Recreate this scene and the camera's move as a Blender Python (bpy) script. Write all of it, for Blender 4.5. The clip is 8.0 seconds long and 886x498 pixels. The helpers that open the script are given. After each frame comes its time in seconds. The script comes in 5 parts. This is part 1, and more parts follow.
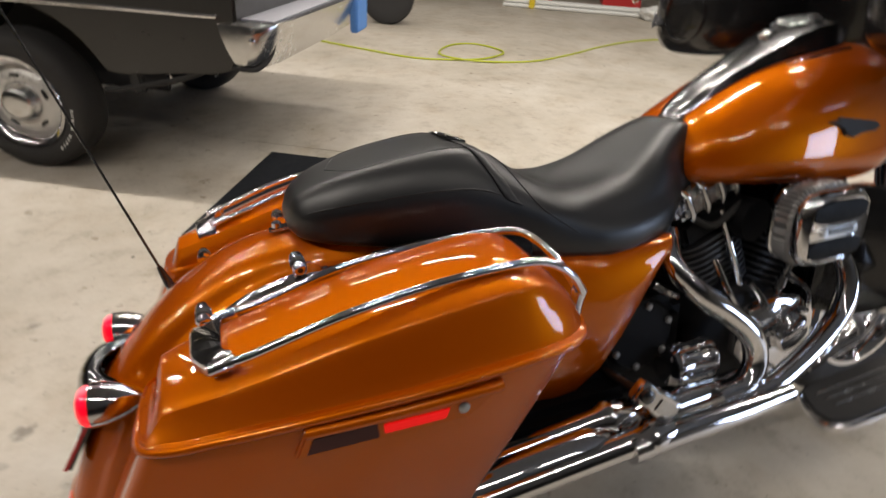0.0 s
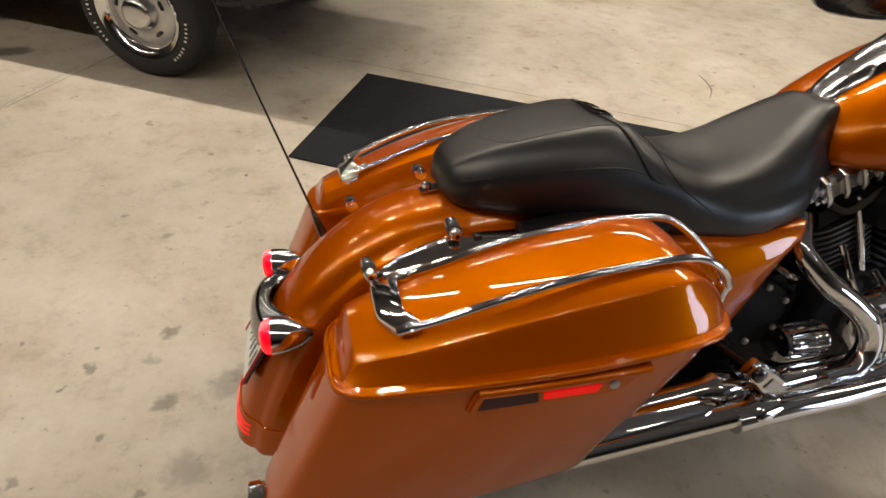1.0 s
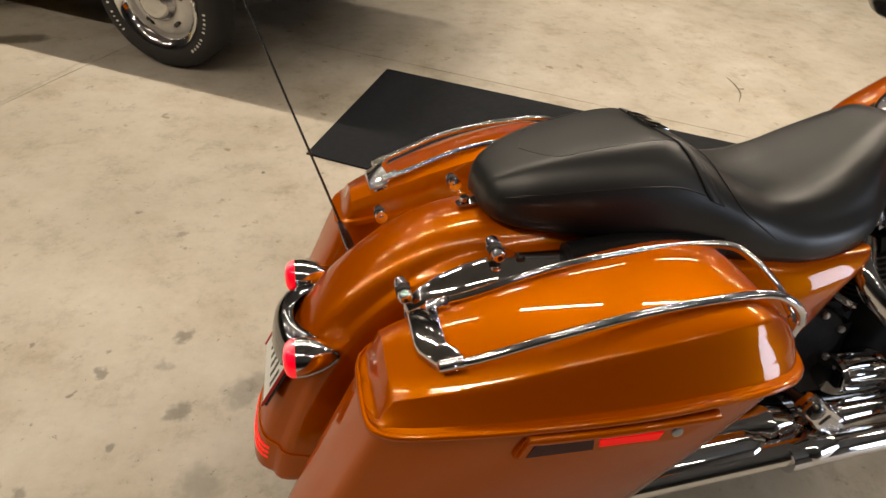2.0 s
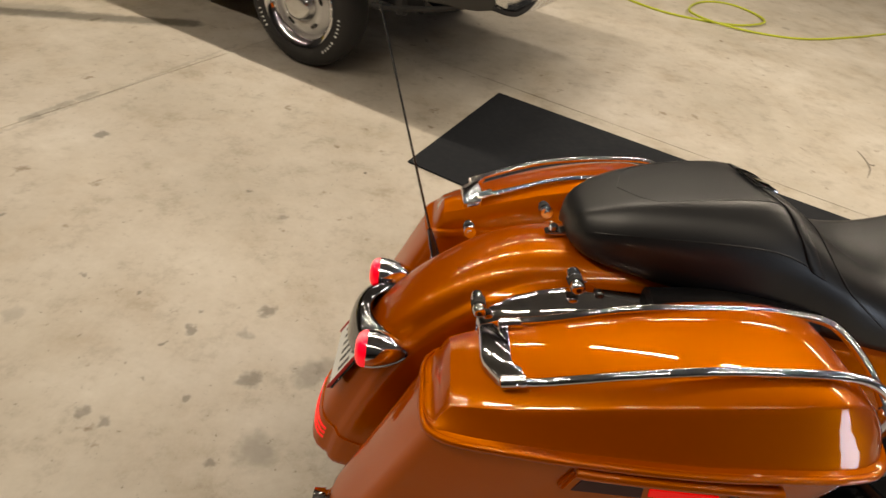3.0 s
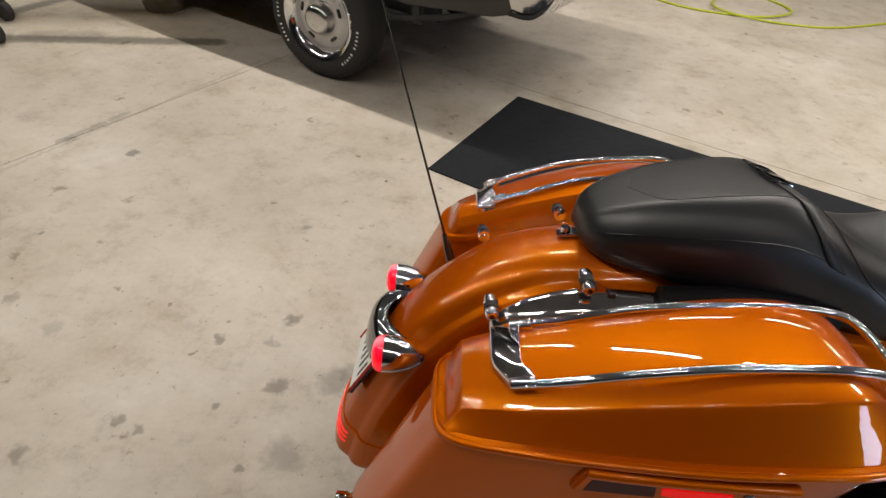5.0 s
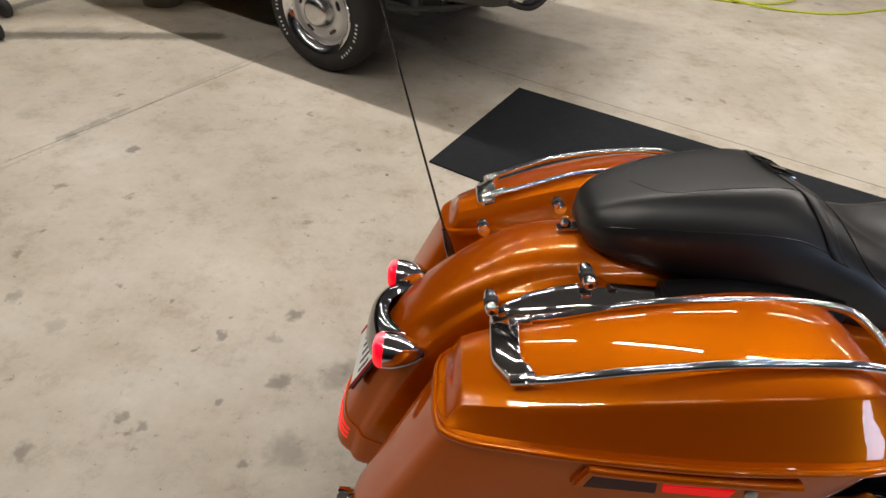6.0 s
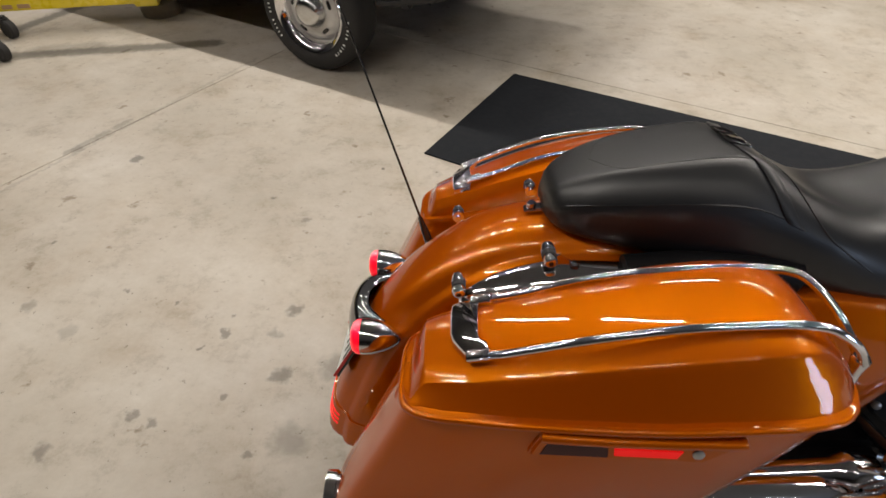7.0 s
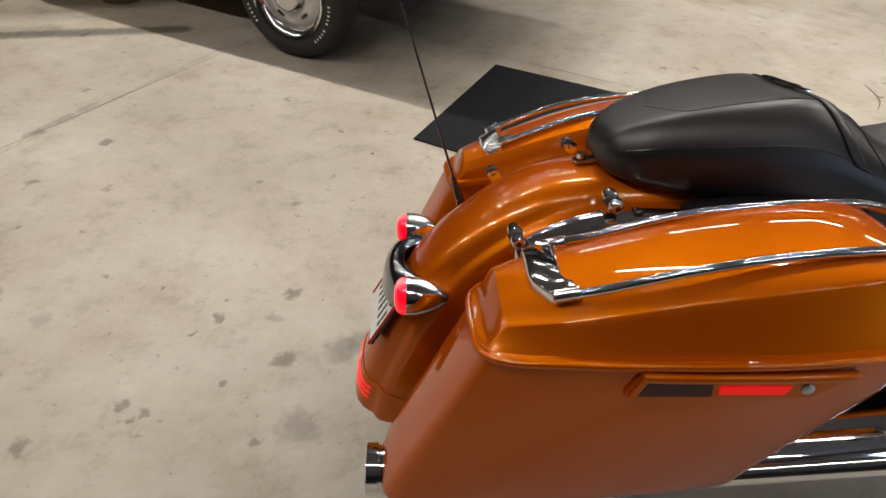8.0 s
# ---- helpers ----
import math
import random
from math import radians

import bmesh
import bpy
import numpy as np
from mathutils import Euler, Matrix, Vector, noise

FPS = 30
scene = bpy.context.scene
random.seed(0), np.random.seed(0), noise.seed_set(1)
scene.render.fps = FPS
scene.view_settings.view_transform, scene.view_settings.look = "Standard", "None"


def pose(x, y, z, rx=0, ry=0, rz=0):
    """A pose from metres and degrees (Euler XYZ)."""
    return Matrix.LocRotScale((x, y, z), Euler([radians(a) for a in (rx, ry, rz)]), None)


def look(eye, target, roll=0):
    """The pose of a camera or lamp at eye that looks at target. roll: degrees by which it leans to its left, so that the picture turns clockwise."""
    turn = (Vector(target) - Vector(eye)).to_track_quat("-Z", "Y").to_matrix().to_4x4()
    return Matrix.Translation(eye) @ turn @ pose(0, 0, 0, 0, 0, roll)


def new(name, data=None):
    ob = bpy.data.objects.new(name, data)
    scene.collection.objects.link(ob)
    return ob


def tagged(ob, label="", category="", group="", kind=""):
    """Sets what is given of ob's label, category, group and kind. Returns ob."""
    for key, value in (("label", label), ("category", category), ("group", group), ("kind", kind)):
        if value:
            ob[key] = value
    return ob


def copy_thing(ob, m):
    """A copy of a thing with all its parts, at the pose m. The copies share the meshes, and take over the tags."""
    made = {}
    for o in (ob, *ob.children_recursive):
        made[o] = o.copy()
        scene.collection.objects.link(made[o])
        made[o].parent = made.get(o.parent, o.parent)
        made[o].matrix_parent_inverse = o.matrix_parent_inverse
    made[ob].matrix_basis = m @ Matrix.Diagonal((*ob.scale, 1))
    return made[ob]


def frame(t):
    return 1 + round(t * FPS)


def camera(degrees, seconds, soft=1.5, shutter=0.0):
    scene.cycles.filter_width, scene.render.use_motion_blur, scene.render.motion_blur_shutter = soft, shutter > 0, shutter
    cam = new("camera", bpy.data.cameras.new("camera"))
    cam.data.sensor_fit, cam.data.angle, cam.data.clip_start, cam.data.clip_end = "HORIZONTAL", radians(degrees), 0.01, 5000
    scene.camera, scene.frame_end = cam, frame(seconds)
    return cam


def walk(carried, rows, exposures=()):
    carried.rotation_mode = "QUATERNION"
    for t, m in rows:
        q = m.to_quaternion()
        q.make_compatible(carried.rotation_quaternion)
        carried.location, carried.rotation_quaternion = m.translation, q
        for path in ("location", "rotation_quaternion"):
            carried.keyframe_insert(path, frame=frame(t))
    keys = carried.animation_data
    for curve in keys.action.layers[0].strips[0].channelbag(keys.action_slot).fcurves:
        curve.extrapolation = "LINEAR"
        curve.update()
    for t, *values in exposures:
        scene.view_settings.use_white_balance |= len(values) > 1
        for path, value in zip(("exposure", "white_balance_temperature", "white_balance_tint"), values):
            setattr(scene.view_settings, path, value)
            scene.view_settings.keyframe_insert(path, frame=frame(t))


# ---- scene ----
cam = camera(76.5, 8.0, shutter=0.5)
PATH = [
    (0, (0.143, -0.911, 1.292), (0.772, 0.689, 0.269), 4.5),
    (0.2, (0.15, -0.877, 1.293), (0.778, 0.696, 0.231), 9.9),
    (0.5, (0.091, -0.887, 1.328), (0.511, 0.598, 0.056), 6.2),
    (1, (-0.018, -0.869, 1.396), (0.39, 0.612, 0.115), 5.9),
    (1.2, (-0.023, -0.838, 1.405), (0.368, 0.623, 0.097), 4.9),
    (2.3, (-0.059, -0.774, 1.372), (0.296, 0.712, 0.081), 8.0),
    (2.5, (-0.052, -0.781, 1.377), (0.229, 0.727, 0.093), 7.4),
    (3, (-0.062, -0.806, 1.389), (0.032, 0.734, 0.117), 10.0),
    (3.5, (-0.061, -0.817, 1.403), (-0.052, 0.719, 0.122), 8.4),
    (4, (-0.047, -0.809, 1.402), (-0.028, 0.764, 0.168), 7.7),
    (4.5, (-0.038, -0.812, 1.399), (-0.026, 0.749, 0.148), 6.8),
    (5, (-0.033, -0.816, 1.4), (-0.043, 0.731, 0.132), 5.9),
    (5.2, (-0.032, -0.817, 1.397), (-0.048, 0.726, 0.125), 5.9),
    (6.3, (-0.019, -0.805, 1.407), (-0.051, 0.72, 0.113), 4.2),
    (6.5, (0.012, -0.805, 1.411), (-0.04, 0.72, 0.118), 3.2),
    (7, (0.067, -0.833, 1.42), (-0.02, 0.671, 0.104), 0.2),
    (7.5, (-0.059, -0.853, 1.342), (-0.009, 0.648, 0.021), 2.1),
    (8, (-0.099, -0.855, 1.299), (-0.026, 0.674, 0.012), 3.6),
]
# the clip's camera drifts to a warmer white balance and back
TONE = [(0, 0.10, 6500, 10), (0.2, 0.07, 6750, 10), (0.5, 0.02, 7050, 10), (1, 0.0, 7200, 10), (2.5, -0.05, 7700, 10), (3, -0.07, 7600, 10), (3.5, -0.08, 7150, 10), (4, -0.08, 6600, 10), (4.5, -0.06, 6500, 10), (8, -0.04, 6450, 10)]
walk(cam, [(t, look(eye, target, roll)) for t, eye, target, roll in PATH], TONE)

# ---- light: ceiling strips of a workshop, daylight from a far door ----
world = bpy.data.worlds.new("world")
scene.world = world
world.use_nodes = True
world.node_tree.nodes["Background"].inputs[0].default_value = (0.9, 0.95, 1.0, 1)
world.node_tree.nodes["Background"].inputs[1].default_value = 0.03
GRID = -27.5                      # the building's turn against the motorcycle
CEILING = 3.7
STRIP_POWER = 38.6


def strip_light(gx, gy, long=1.2, power=STRIP_POWER):
    m = pose(0, 0, 0, 0, 0, GRID) @ pose(gx, gy, CEILING - 0.12, 0, 0, 0)
    data = bpy.data.lights.new("tube_light", "AREA")
    data.shape, data.size, data.size_y, data.energy = "RECTANGLE", long, 0.05, power
    data.color = (1.0, 0.925, 0.835)
    lamp = new("tube_light", data)
    lamp.matrix_world = m
    tagged(lamp, "bright white linear tube under the workshop ceiling", "lamp", "ceiling tubes")
    return lamp


for gy, share in ((-1.2, 0.74), (2.36, 1.00), (5.4, 0.58), (8.6, 0.30)):
    for k in range(7):
        strip_light(-6.35 + 1.76 * k, gy, power=STRIP_POWER * share * (0.32 if gy < 0 and k > 3 else 1.0 if gy < 0 else 0.72 + 0.105 * k))
# daylight through the open door in the far end wall
day = bpy.data.lights.new("door_daylight", "AREA")
day.shape, day.size, day.size_y, day.energy, day.color = "RECTANGLE", 1.1, 1.7, 68.0, (0.60, 0.74, 1.0)
day_ob = new("door_daylight", day)
day_ob.matrix_world = pose(0, 0, 0, 0, 0, GRID) @ pose(6.5, -0.65, 1.25, 90, 0, 90)
tagged(day_ob, "cool daylight in the open door of the end wall", "lamp")


# ---- materials ----
def material(name, color, rough=0.5, metal=0.0, coat=0.0, grain=0.0, scale=40.0, bump=0.0, emit=0.0):
    mat = bpy.data.materials.new(name)
    mat.use_nodes = True
    nt = mat.node_tree
    b = nt.nodes["Principled BSDF"]
    b.inputs["Base Color"].default_value = (*color, 1)
    b.inputs["Roughness"].default_value = rough
    b.inputs["Metallic"].default_value = metal
    b.inputs["Coat Weight"].default_value = coat
    b.inputs["Coat Roughness"].default_value = 0.015
    if emit:
        b.inputs["Emission Color"].default_value = (*color, 1)
        b.inputs["Emission Strength"].default_value = emit
    if grain or bump:
        co = nt.nodes.new("ShaderNodeTexCoord")
        n = nt.nodes.new("ShaderNodeTexNoise")
        n.inputs["Scale"].default_value = scale
        n.inputs["Detail"].default_value = 6
        nt.links.new(co.outputs["Object"], n.inputs["Vector"])
        big = nt.nodes.new("ShaderNodeTexNoise")
        big.inputs["Scale"].default_value = scale / 9
        nt.links.new(co.outputs["Object"], big.inputs["Vector"])
        both = nt.nodes.new("ShaderNodeMath")
        both.operation = "ADD"
        nt.links.new(n.outputs["Fac"], both.inputs[0])
        nt.links.new(big.outputs["Fac"], both.inputs[1])
        if grain:
            ramp = nt.nodes.new("ShaderNodeMapRange")
            ramp.inputs["From Min"].default_value, ramp.inputs["From Max"].default_value = 0.6, 1.4
            ramp.inputs["To Min"].default_value, ramp.inputs["To Max"].default_value = 1 - grain, 1 + grain
            nt.links.new(both.outputs[0], ramp.inputs["Value"])
            mix = nt.nodes.new("ShaderNodeVectorMath")
            mix.operation = "SCALE"
            mix.inputs[0].default_value = color
            nt.links.new(ramp.outputs[0], mix.inputs["Scale"])
            nt.links.new(mix.outputs[0], b.inputs["Base Color"])
            rr = nt.nodes.new("ShaderNodeMapRange")
            rr.inputs["From Min"].default_value, rr.inputs["From Max"].default_value = 0.6, 1.4
            rr.inputs["To Min"].default_value, rr.inputs["To Max"].default_value = max(0, rough - 0.1), min(1, rough + 0.1)
            nt.links.new(both.outputs[0], rr.inputs["Value"])
            nt.links.new(rr.outputs[0], b.inputs["Roughness"])
        if bump:
            bn = nt.nodes.new("ShaderNodeBump")
            bn.inputs["Strength"].default_value = bump
            bn.inputs["Distance"].default_value = 0.002
            nt.links.new(n.outputs["Fac"], bn.inputs["Height"])
            nt.links.new(bn.outputs[0], b.inputs["Normal"])
    return mat


def candy_paint():
    """Amber candy paint: a deep red-brown base and golden metal flake under one clear coat."""
    mat = material("amber_paint", (0.45, 0.068, 0.0005), 0.45, 0.0, 1.0, grain=0.03, scale=700)
    nt = mat.node_tree
    base = nt.nodes["Principled BSDF"]
    flake = nt.nodes.new("ShaderNodeBsdfPrincipled")
    flake.inputs["Base Color"].default_value = (0.58, 0.162, 0.0016, 1)
    flake.inputs["Metallic"].default_value = 1.0
    flake.inputs["Roughness"].default_value = 0.41
    flake.inputs["Coat Weight"].default_value, flake.inputs["Coat Roughness"].default_value = 1.0, 0.015
    for node in (base, flake):
        node.inputs["Coat IOR"].default_value = 1.45
        node.inputs["Specular Tint"].default_value = (0.55, 0.25, 0.03, 1)
    base.inputs["Specular IOR Level"].default_value = 0.0
    mix = nt.nodes.new("ShaderNodeMixShader")
    mix.inputs[0].default_value = 0.40
    nt.links.new(base.outputs[0], mix.inputs[1])
    nt.links.new(flake.outputs[0], mix.inputs[2])
    nt.links.new(mix.outputs[0], nt.nodes["Material Output"].inputs["Surface"])
    return mat


M_PAINT = candy_paint()
M_CHROME = material("chrome", (0.80, 0.80, 0.82), 0.06, 1.0)
M_CHROME_DARK = material("smoked_chrome", (0.30, 0.30, 0.31), 0.07, 1.0)
M_CHROME_GREY = material("satin_chrome", (0.40, 0.40, 0.41), 0.16, 1.0)
M_CHROME_DULL = material("worn_chrome", (0.62, 0.62, 0.62), 0.22, 1.0, grain=0.12, scale=30)
M_LEATHER = material("black_vinyl", (0.0055, 0.006, 0.0075), 0.38, scale=420, bump=0.06)
M_LEATHER.node_tree.nodes["Principled BSDF"].inputs["Specular IOR Level"].default_value = 0.66
M_BLACK = material("black_enamel", (0.012, 0.012, 0.013), 0.25, 0, 0.6)
M_BLACK_MATT = material("black_engine_paint", (0.006, 0.006, 0.007), 0.55, grain=0.15, scale=60, bump=0.1)
M_BLACK_MATT.node_tree.nodes["Principled BSDF"].inputs["Specular IOR Level"].default_value = 0.10
M_RUBBER = material("rubber", (0.022, 0.021, 0.021), 0.75, grain=0.2, scale=50, bump=0.2)
M_RED_LIT = material("lit_red_lens", (1.0, 0.004, 0.012), 0.12, 0, 0.3, emit=0.95)
# a bulb behind the lens: hot pink near it, deep red further off
LENS = M_RED_LIT.node_tree
lens_co = LENS.nodes.new("ShaderNodeTexCoord")
lens_abs, lens_far = LENS.nodes.new("ShaderNodeVectorMath"), LENS.nodes.new("ShaderNodeVectorMath")
lens_abs.operation, lens_far.operation = "ABSOLUTE", "DISTANCE"
lens_far.inputs[1].default_value = (0.139, 0.133, 0.613)
lens_ramp = LENS.nodes.new("ShaderNodeValToRGB")
lens_ramp.color_ramp.elements[0].position, lens_ramp.color_ramp.elements[0].color = 0.10, (1.0, 0.42, 0.46, 1)
lens_ramp.color_ramp.elements[1].position, lens_ramp.color_ramp.elements[1].color = 0.62, (0.72, 0.002, 0.018, 1)
lens_ramp.color_ramp.elements.new(0.34).color = (1.0, 0.010, 0.06, 1)
lens_scale = LENS.nodes.new("ShaderNodeMath")
lens_scale.operation, lens_scale.inputs[1].default_value = "MULTIPLY", 20.0
LENS.links.new(lens_co.outputs["Object"], lens_abs.inputs[0])
LENS.links.new(lens_abs.outputs[0], lens_far.inputs[0])
LENS.links.new(lens_far.outputs["Value"], lens_scale.inputs[0])
LENS.links.new(lens_scale.outputs[0], lens_ramp.inputs[0])
LENS.links.new(lens_ramp.outputs[0], LENS.nodes["Principled BSDF"].inputs["Emission Color"])
M_RED_MARK = material("lit_marker_lens", (0.75, 0.003, 0.003), 0.40, 0, 0.0, emit=0.60)
M_RED_BAR = material("lit_red_bar", (0.9, 0.012, 0.012), 0.2, emit=0.85)
M_RIB = material("filter_rib_alloy", (0.34, 0.34, 0.34), 0.4, 0.8, grain=0.1, scale=60)
M_FIN = material("fin_alloy", (0.07, 0.07, 0.075), 0.4, 0.6, grain=0.15, scale=60)
M_SMOKE = material("smoked_plastic", (0.10, 0.10, 0.11), 0.12, 0, 0.6)
M_RED_DARK = material("dark_red_lens", (0.055, 0.008, 0.006), 0.5, 0, 0.0)
M_WHITE = material("white_plate", (0.80, 0.81, 0.79), 0.4, grain=0.05)
M_PLATE_INK = material("plate_ink", (0.05, 0.05, 0.055), 0.5)
M_STEEL = material("cast_alloy", (0.42, 0.42, 0.43), 0.35, 0.9, grain=0.15, scale=60, bump=0.1)
M_MAT = material("rubber_mat", (0.013, 0.0145, 0.018), 0.75, grain=0.12, scale=30, bump=0.3)
M_MAT.node_tree.nodes["Principled BSDF"].inputs["Specular IOR Level"].default_value = 0.2
M_CAR_DARK = material("dark_car_paint", (0.020, 0.019, 0.018), 0.35, 0, 0.5, grain=0.1, scale=20)
M_YELLOW = material("yellow_car_paint", (0.75, 0.58, 0.02), 0.3, 0, 0.8, grain=0.04, scale=20)
M_HUB = material("silver_wheel_paint", (0.60, 0.59, 0.57), 0.32, 0.25, grain=0.08, scale=30)
M_LEG = material("dirty_brown_steel", (0.17, 0.145, 0.11), 0.85, grain=0.4, scale=12)
M_HOSE = material("yellow_green_hose", (0.45, 0.50, 0.03), 0.45, grain=0.05)
M_TAPE = material("blue_masking_tape", (0.10, 0.26, 0.62), 0.7, grain=0.08)
M_PRIMER = material("grey_primer", (0.33, 0.33, 0.37), 0.5, grain=0.08, scale=20)
M_STICKER = material("tan_sticker", (0.45, 0.28, 0.14), 0.6)
M_PVC = material("white_pipe", (0.75, 0.75, 0.72), 0.35, grain=0.04)
M_REDPLASTIC = material("red_plastic", (0.55, 0.03, 0.03), 0.4, grain=0.05)
M_WALL = material("painted_wall", (0.13, 0.13, 0.129), 0.8, grain=0.06, scale=4)
M_CEIL = material("ceiling_paint", (0.12, 0.12, 0.12), 0.85, grain=0.05, scale=4)


SPOTS = [(-0.336, 1.334, 0.018, 0.75), (-0.512, 0.437, 0.030, 0.45), (-0.486, 0.170, 0.038, 0.45), (-1.499, 1.340, 0.030, 0.5), (-0.716, 0.327, 0.022, 0.45),
         (-0.713, 0.399, 0.013, 0.4), (-0.402, -0.039, 0.065, 0.3), (-0.327, 0.218, 0.060, 0.35), (-0.633, 0.084, 0.016, 0.4), (-0.81, -0.009, 0.022, 0.4), (-0.553, 0.334, 0.030, 0.3),
         (-1.427, 0.402, 0.030, 0.3), (-1.538, 0.735, 0.016, 0.45), (-0.502, -0.094, 0.022, 0.4), (-0.273, 0.248, 0.05, 0.3), (-1.125, 0.494, 0.014, 0.4), (-0.593, 0.933, 0.022, 0.35), (-1.818, 1.399, 0.04, 0.25), (3.18, 4.89, 0.05, 0.35),
         (-0.923, 0.449, 0.014, 0.45), (-1.062, -0.118, 0.030, 0.4), (-0.872, 0.012, 0.020, 0.4), (-0.769, 0.261, 0.013, 0.5), (-0.765, 1.076, 0.013, 0.45), (-1.231, 0.298, 0.040, 0.2)]

# first three: soft shadow bands by the crane, darkened into the floor colour
SHADE_AND_DIRT_STREAKS = [(-3.05, 2.41, -1.66, 2.76, 0.075, 0.62), (-3.13, 2.83, -2.87, 3.56, 0.07, 0.62), (-2.72, 2.56, -2.42, 2.64, 0.10, 0.3),
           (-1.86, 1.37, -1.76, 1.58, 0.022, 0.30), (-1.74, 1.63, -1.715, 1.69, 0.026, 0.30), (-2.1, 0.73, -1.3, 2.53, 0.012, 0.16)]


def concrete():
    mat = bpy.data.materials.new("sealed_concrete")
    mat.use_nodes = True
    nt, N = mat.node_tree, mat.node_tree.nodes
    b = N["Principled BSDF"]
    co = N.new("ShaderNodeTexCoord")

    def tex(scale, detail=8, rough=0.6):
        n = N.new("ShaderNodeTexNoise")
        n.inputs["Scale"].default_value, n.inputs["Detail"].default_value, n.inputs["Roughness"].default_value = scale, detail, rough
        nt.links.new(co.outputs["Object"], n.inputs["Vector"])
        return n

    def ramp(src, stops):
        r = N.new("ShaderNodeValToRGB")
        while len(r.color_ramp.elements) < len(stops):
            r.color_ramp.elements.new(0.5)
        for e, (p, c) in zip(r.color_ramp.elements, stops):
            e.position, e.color = p, (*c, 1)
        nt.links.new(src, r.inputs[0])
        return r

    def mul(a, c):
        m = N.new("ShaderNodeMix")
        m.data_type, m.blend_type = "RGBA", "MULTIPLY"
        m.inputs[0].default_value = 1
        nt.links.new(a, m.inputs[6])
        nt.links.new(c, m.inputs[7])
        return m.outputs[2]

    clouds = ramp(tex(1.3).outputs[0], [(0.32, (0.45, 0.41, 0.345)), (0.52, (0.535, 0.488, 0.42)), (0.70, (0.60, 0.558, 0.495))])
    mott = ramp(tex(6, 12, 0.75).outputs[0], [(0.36, (0.75, 0.73, 0.695)), (0.47, (0.945, 0.935, 0.92)), (0.58, (1.0, 1.0, 1.0)), (0.70, (1.05, 1.05, 1.05))])
    stain = ramp(tex(9.5, 4, 0.6).outputs[0], [(0.285, (0.56, 0.51, 0.45)), (0.355, (1, 1, 1))])
    fine = ramp(tex(42, 6, 0.7).outputs[0], [(0.315, (0.46, 0.44, 0.41)), (0.362, (0.97, 0.97, 0.97)), (0.6, (1, 1, 1))])
    patch = ramp(tex(2.7, 7, 0.68).outputs[0], [(0.33, (0.87, 0.825, 0.765)), (0.46, (0.985, 0.975, 0.96)), (0.58, (1.0, 1.0, 1.0)), (0.72, (1.07, 1.08, 1.09))])
    col = mul(mul(mul(mul(clouds.outputs[0], mott.outputs[0]), stain.outputs[0]), fine.outputs[0]), patch.outputs[0])
    # single oil spots: place, radius, strength
    shift = N.new("ShaderNodeVectorMath")
    shift.operation = "MULTIPLY_ADD"
    shift.inputs[1].default_value = (0.07, 0.07, 0)
    wob = N.new("ShaderNodeTexNoise")
    wob.inputs["Scale"].default_value, wob.inputs["Detail"].default_value = 30, 6
    nt.links.new(co.outputs["Object"], wob.inputs["Vector"])
    nt.links.new(wob.outputs["Color"], shift.inputs[0])
    nt.links.new(co.outputs["Object"], shift.inputs[2])
    total = None
    for x, y, r, k in SPOTS:
        d = N.new("ShaderNodeVectorMath")
        d.operation = "DISTANCE"
        d.inputs[1].default_value = (x + 0.035, y + 0.035, 0)
        nt.links.new(shift.outputs[0], d.inputs[0])
        f = N.new("ShaderNodeMapRange")
        f.interpolation_type = "SMOOTHSTEP"
        f.inputs["From Min"].default_value, f.inputs["From Max"].default_value = r * 0.40, r * 1.12
        f.inputs["To Min"].default_value, f.inputs["To Max"].default_value = max(0.25, 1 - k * 1.05), 1
        nt.links.new(d.outputs["Value"], f.inputs["Value"])
        if total is None:
            total = f.outputs[0]
        else:
            m = N.new("ShaderNodeMath")
            m.operation = "MULTIPLY"
            nt.links.new(total, m.inputs[0])
            nt.links.new(f.outputs[0], m.inputs[1])
            total = m.outputs[0]
    # painted shadow bands by the crane, and dirt streaks: from, to, half width, strength
    for ax, ay, bx, by, r, k in SHADE_AND_DIRT_STREAKS:
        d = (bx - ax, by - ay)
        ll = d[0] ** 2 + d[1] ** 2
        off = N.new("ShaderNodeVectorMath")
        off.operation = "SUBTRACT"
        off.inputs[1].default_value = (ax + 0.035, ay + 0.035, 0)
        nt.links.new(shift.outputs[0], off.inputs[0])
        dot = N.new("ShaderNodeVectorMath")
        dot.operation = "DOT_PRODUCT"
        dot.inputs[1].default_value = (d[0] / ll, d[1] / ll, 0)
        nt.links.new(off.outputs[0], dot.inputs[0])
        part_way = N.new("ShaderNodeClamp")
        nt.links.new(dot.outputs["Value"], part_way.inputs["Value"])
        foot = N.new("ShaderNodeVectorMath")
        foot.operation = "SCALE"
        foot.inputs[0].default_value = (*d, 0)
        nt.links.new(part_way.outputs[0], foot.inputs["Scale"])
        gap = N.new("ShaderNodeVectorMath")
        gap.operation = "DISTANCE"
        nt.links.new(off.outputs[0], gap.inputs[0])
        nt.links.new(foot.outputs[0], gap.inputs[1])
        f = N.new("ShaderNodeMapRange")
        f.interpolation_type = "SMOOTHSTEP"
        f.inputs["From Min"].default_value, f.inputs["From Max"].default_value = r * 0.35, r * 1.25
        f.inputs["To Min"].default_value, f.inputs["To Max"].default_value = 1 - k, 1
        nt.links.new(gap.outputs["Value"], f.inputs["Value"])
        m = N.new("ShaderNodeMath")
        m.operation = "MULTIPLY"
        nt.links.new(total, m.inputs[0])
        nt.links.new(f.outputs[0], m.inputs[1])
